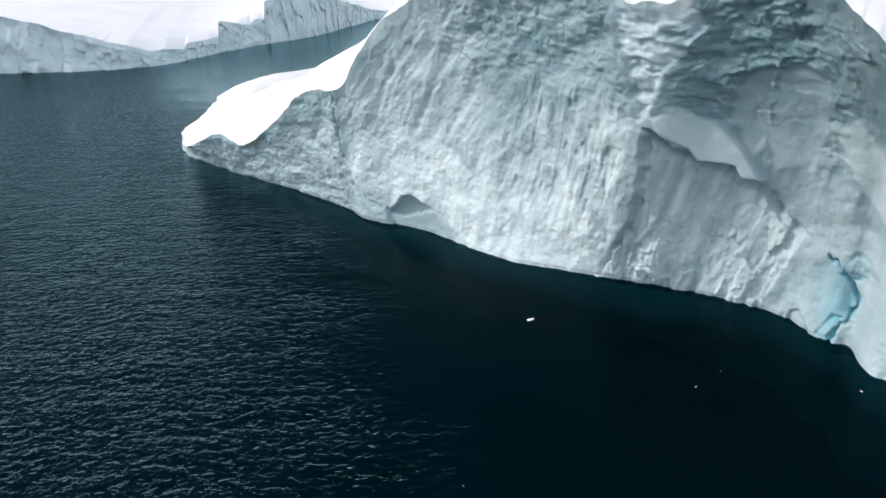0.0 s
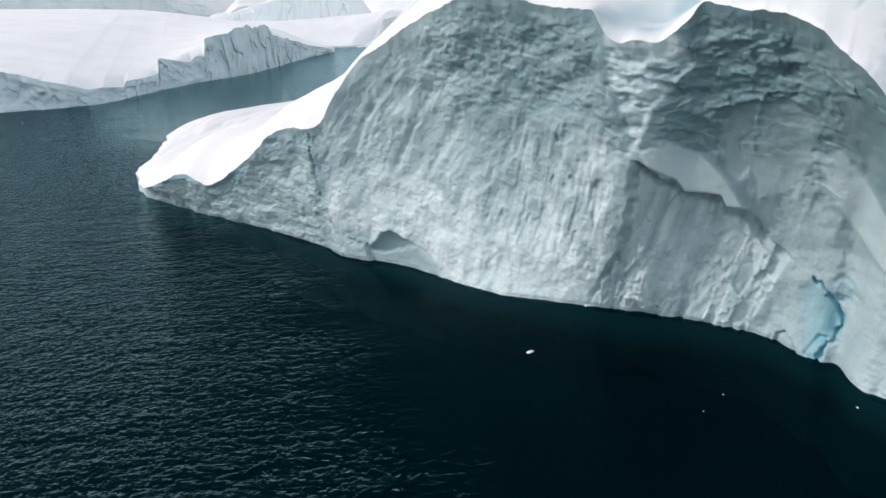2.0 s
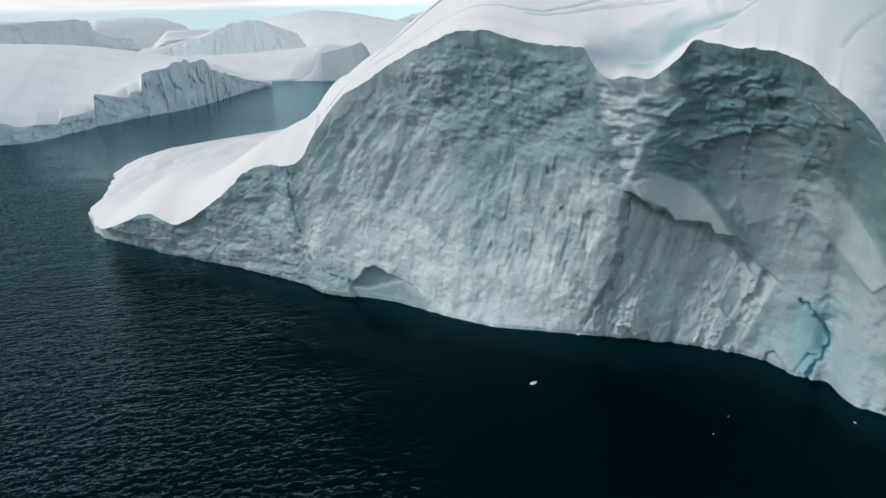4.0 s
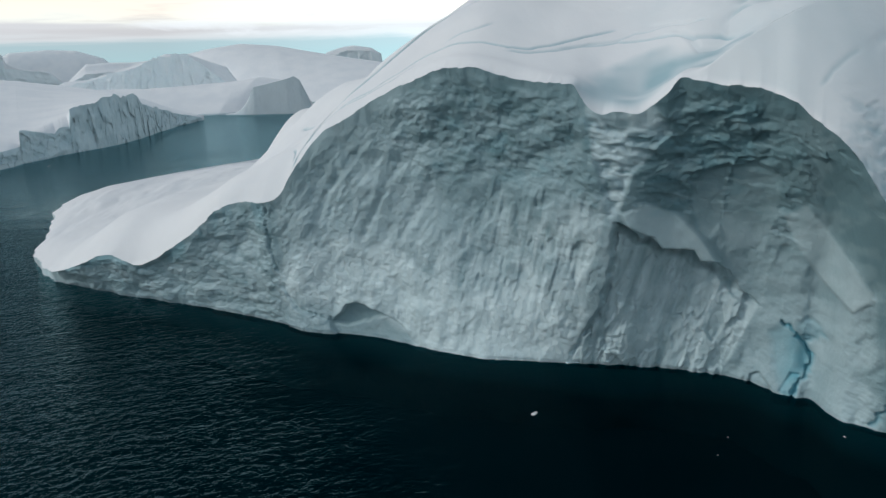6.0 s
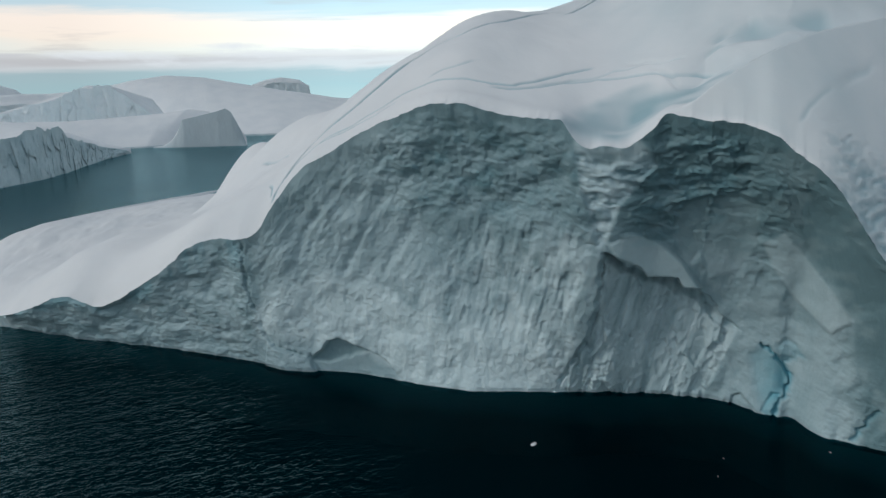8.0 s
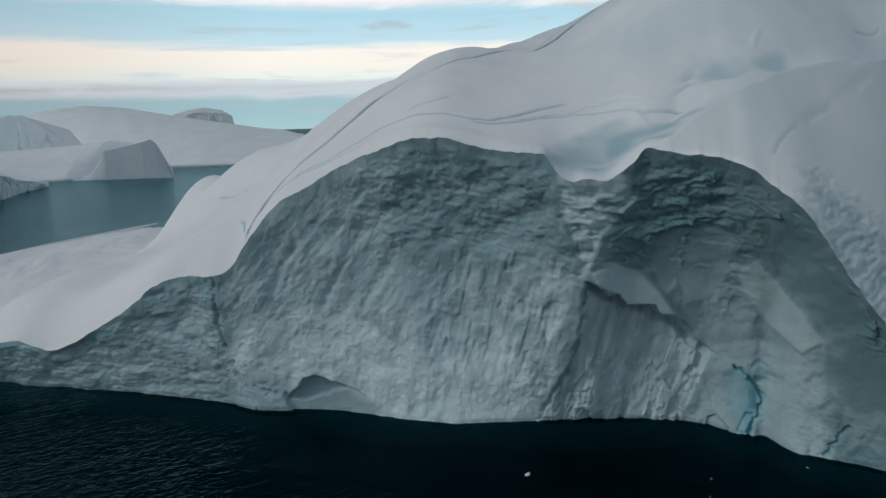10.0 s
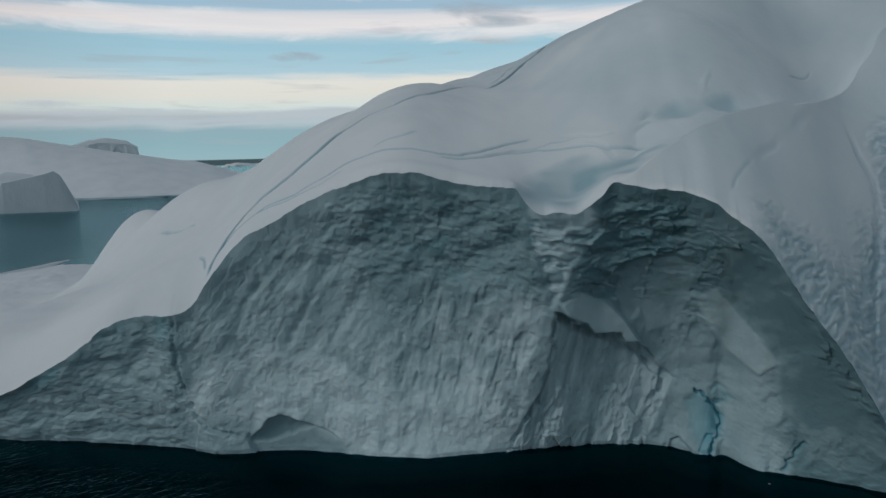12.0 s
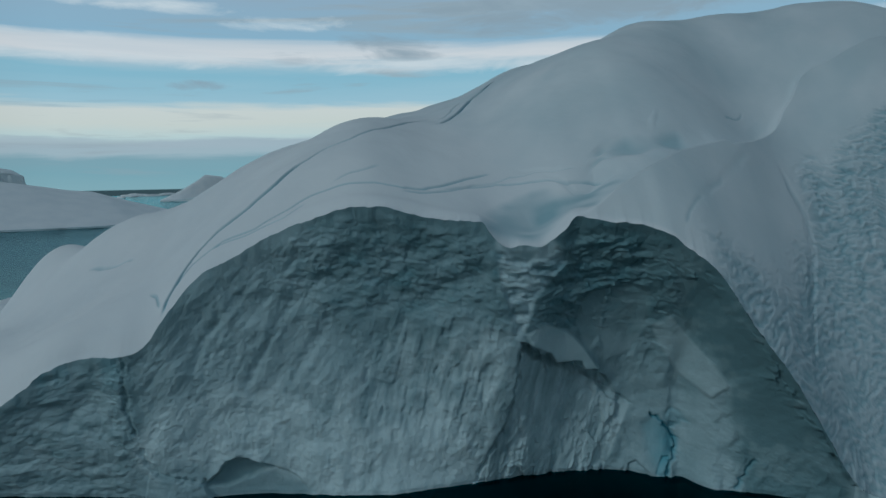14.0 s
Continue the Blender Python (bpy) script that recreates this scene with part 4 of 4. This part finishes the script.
    link_mesh("snow_cover", cover.reshape(-1, 3), grid_faces(*U.shape, flip=True), snow, root, "smooth snow cover", attributes={"bare_shade": 0 * U, "blue": 0 * U})
    return root


# long table with a jagged wall along the channel
berg("tabular_iceberg", "long snow-covered iceberg with a jagged crumbling ice wall along the channel", [
    (-620, 400, 2, -760, 800, 3), (-480, 350, 40, -620, 790, 52), (-360, 340, 38, -480, 800, 50), (-260, 346, 32, -380, 805, 49), (-220, 349, 27.4, -330, 805, 48), (-203, 348, 23.2, -300, 808, 47),
    (-185, 347, 17.2, -285, 809, 46.5), (-171, 349, 14.5, -275, 810, 46), (-158, 351, 11.2, -265, 812, 45.5), (-154, 356, 9, -262, 813, 45), (-150, 359, 6.6, -258, 814, 44.5), (-145, 366, 7, -252, 816, 44),
    (-140, 381, 5.4, -246, 818, 43.5), (-139.5, 385, 8.2, -244, 819, 43.2), (-134, 405, 8.2, -235, 822, 42.3), (-132, 418, 9, -230, 823, 42), (-131.8, 420, 17.3, -229, 823, 41.8), (-121.5, 450, 12.8, -205, 829, 38),
    (-120, 455, 15.6, -200, 830, 37.3), (-116, 462, 15.8, -195, 831, 36.5), (-115, 465, 26.3, -192, 832, 36), (-106, 484, 29.2, -178, 834, 33.5), (-95, 513, 31.8, -160, 838, 30.5), (-86.5, 548, 29, -140, 842, 27),
    (-85, 560, 22.5, -136, 840, 25), (-77.5, 609, 17.3, -112, 830, 18), (-70, 657, 10.2, -88, 810, 10), (-60, 690, 6.5, -72, 790, 6), (-53.5, 715, 3.5, -58, 770, 3.2), (-50, 722, 0.3, -52, 750, 0.5)], 120, 61, 0.45, 0.3, 1400)
berg("wedge_iceberg", "smooth shaded ice wedge with a concave flank", [
    (-31, 791, 0.6, -29, 801, 0.8), (-21, 787, 1.5, -19, 797, 1.7), (-13, 783.5, 7, -11, 793, 7.2), (-8, 782, 13, -6, 792, 13.2), (-4.5, 780, 20.6, -2.5, 790, 20.8), (-1, 778, 28.2, 1, 788, 28.4), (13, 772.5, 31.1, 15, 782, 31.3),
    (33.5, 763, 35.8, 35, 773, 36), (40.5, 760.5, 38.2, 42, 770, 38.4), (46, 758, 34, 47, 767, 34), (53, 755, 18, 54, 762, 18), (58.5, 752.5, 0.6, 59, 756, 0.4)], 10, 81, 0.05, 0.1, 160, GREY_ICE)
berg("snow_iceberg", "low snow-covered iceberg behind the ice wedge", [
    (-230, 840, 1.5, -250, 900, 6), (-177, 810, 1.5, -180, 872, 29.5), (-114, 800, 1.5, -114, 879, 28.5), (-80, 800, 1.5, -69, 882, 30.5), (-56, 800, 1.5, -33, 883, 32.5), (-40, 799, 1.5, -3, 883, 35.5), (-25, 806, 1.5, 14, 882, 38),
    (20, 822, 1.5, 34, 880, 34), (45, 815, 1.5, 46, 862, 22), (52, 805, 0.5, 54, 840, 2)], 80, 91, 0.3, 0.4, 160)
berg("snow_ridge_iceberg", "broad snow-covered iceberg with a long falling ridge", [
    (-240, 1240, 1, -250, 1330, 2), (-190, 1180, 2, -180, 1270, 40), (-130, 1120, 2, -100, 1200, 70), (-70, 1080, 2, -52, 1184, 81), (-10, 1030, 2, 0, 1187, 86), (40, 990, 2, 55, 1183, 81.5), (85, 965, 2, 103, 1177, 72.5), (125, 943, 2, 141, 1174, 65.5),
    (175, 932, 2, 190, 1163, 57.5), (226, 924, 2, 245, 1150, 47), (270, 930, 2, 282, 1143, 43.5), (310, 950, 1.5, 334, 1129, 28), (350, 985, 1.5, 372, 1115, 18), (400, 1020, 1, 420, 1095, 4), (430, 1040, 0.5, 440, 1085, 0.5)], 160, 101, 0.3, 0.4, 200)
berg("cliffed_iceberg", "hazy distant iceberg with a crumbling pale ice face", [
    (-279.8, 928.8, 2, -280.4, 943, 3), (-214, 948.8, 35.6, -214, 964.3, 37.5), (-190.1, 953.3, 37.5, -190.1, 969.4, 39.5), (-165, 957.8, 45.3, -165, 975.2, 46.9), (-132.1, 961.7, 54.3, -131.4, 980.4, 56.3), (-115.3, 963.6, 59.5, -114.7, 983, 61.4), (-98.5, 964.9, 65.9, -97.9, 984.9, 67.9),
    (-72.1, 966.9, 64, -71.4, 988.1, 67.2), (-53.4, 967.5, 52.4, -52.7, 993.3, 60.8), (-26.9, 968.1, 31.7, -25, 996.5, 50.5), (-5.6, 969.4, 2, -2.4, 996.5, 15), (4, 969.4, 0.3, 6.6, 983.6, 0.5)], 90, 111, 0.6, 0.4, 320, HAZE_TINTED_ICE)
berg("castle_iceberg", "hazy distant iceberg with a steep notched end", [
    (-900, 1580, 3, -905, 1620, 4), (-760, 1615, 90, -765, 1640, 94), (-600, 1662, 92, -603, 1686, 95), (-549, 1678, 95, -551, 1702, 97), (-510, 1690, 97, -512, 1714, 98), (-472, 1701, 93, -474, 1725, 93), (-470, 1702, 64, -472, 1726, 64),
    (-434, 1710, 60, -436, 1732, 61), (-392, 1720, 54, -394, 1742, 56), (-373, 1724, 36, -375, 1746, 37), (-360, 1728, 8, -361, 1748, 8)], 90, 121, 0.3, 0.4, 140, HAZE_TINTED_ICE)
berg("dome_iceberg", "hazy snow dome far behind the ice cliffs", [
    (-660, 2055, 4, -680, 2155, 55), (-565, 2080, 6, -575, 2180, 112), (-490, 2100, 6, -495, 2200, 118), (-415, 2113, 6, -418, 2213, 113), (-352, 2124, 6, -354, 2224, 91), (-330, 2127, 4, -331, 2227, 68), (-312, 2130, 2, -314, 2230, 10)], 150, 131, 0.3, 0.4, 120, HAZE_TINTED_ICE)
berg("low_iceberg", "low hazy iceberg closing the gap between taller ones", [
    (-420, 1870, 3, -420, 1900, 8), (-350, 1875, 50, -350, 1920, 73), (-297, 1881, 54, -297, 1930, 75), (-248, 1887, 52, -248, 1935, 75), (-197, 1893, 58, -197, 1935, 80), (-150, 1890, 30, -150, 1935, 58), (-100, 1890, 2, -100, 1930, 5)], 90, 161, 0.4, 0.5, 90, HAZE_TINTED_ICE)
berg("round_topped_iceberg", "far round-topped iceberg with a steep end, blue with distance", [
    (285, 2470, 50, 283, 2500, 76), (303, 2468, 80, 303, 2497, 100), (346, 2462, 98, 346, 2492, 115), (396, 2455, 104, 396, 2484, 121), (455, 2445, 100, 455, 2472, 111), (486, 2440, 86, 487, 2462, 91), (490, 2442, 8, 491, 2460, 8)], 120, 141, 0.3, 0.4, 110, HAZE_TINTED_ICE)
berg("humped_iceberg", "small humped iceberg near the horizon", [
    (910, 2500, 4, 925, 2530, 5), (965, 2480, 6, 989, 2505, 37), (1020, 2460, 14, 1045, 2481, 74), (1050, 2445, 30, 1068, 2472, 92), (1100, 2425, 24, 1118, 2449, 86.5), (1150, 2405, 10, 1165, 2430, 68), (1230, 2380, 4, 1240, 2405, 40), (1290, 2360, 2, 1300, 2385, 3)], 100, 151, 0.4, 0.5, 110, HAZE_TINTED_ICE)


# ---- drifting bits of ice ----
def growler(x, y, size, seed, label):
    bm = bmesh.new()
    bmesh.ops.create_icosphere(bm, subdivisions=3, radius=1)
    for v in bm.verts:
        n = noise.noise(v.co * 1.3 + Vector((seed, 0, 0))) + 0.5 * noise.noise(v.co * 3.1 + Vector((0, seed, 0)))
        v.co *= 1 + 0.35 * n
        v.co = Vector((v.co.x * size, v.co.y * size * 0.45, max(v.co.z, -0.4) * size * 0.2))
    me = bpy.data.meshes.new("growler")
    bm.to_mesh(me)
    bm.free()
    for p in me.polygons:
        p.use_smooth = True
    me.materials.append(SNOW)
    ob = new("growler", me)
    ob.matrix_world = pose(x, y, 0.03, 0, 0, 25 * seed)
    tagged(ob, label, "ice chunk", "drifting ice")


growler(9.9, 75.9, 0.55, 1, "small white ice chunk drifting on dark water")
for i, (x, y, size) in enumerate([(25.4, 60.0, 0.16), (29.0, 62.9, 0.14), (41.7, 58.5, 0.18), (0.8, 45.6, 0.07), (-156.3, 305.3, 0.55), (-148.0, 309, 0.35), (-116.1, 401.6, 0.6)]):
    growler(x, y, size, i + 2, "tiny white ice fragment drifting on dark water")
for i, (x, y, size) in enumerate([(1330, 4500, 60), (1600, 4660, 90), (1680, 4560, 60), (1900, 4900, 80), (1480, 4350, 45), (2360, 5800, 120), (1250, 3900, 40)]):
    growler(x, y, size, i + 12, "flat pale ice floe near the horizon")
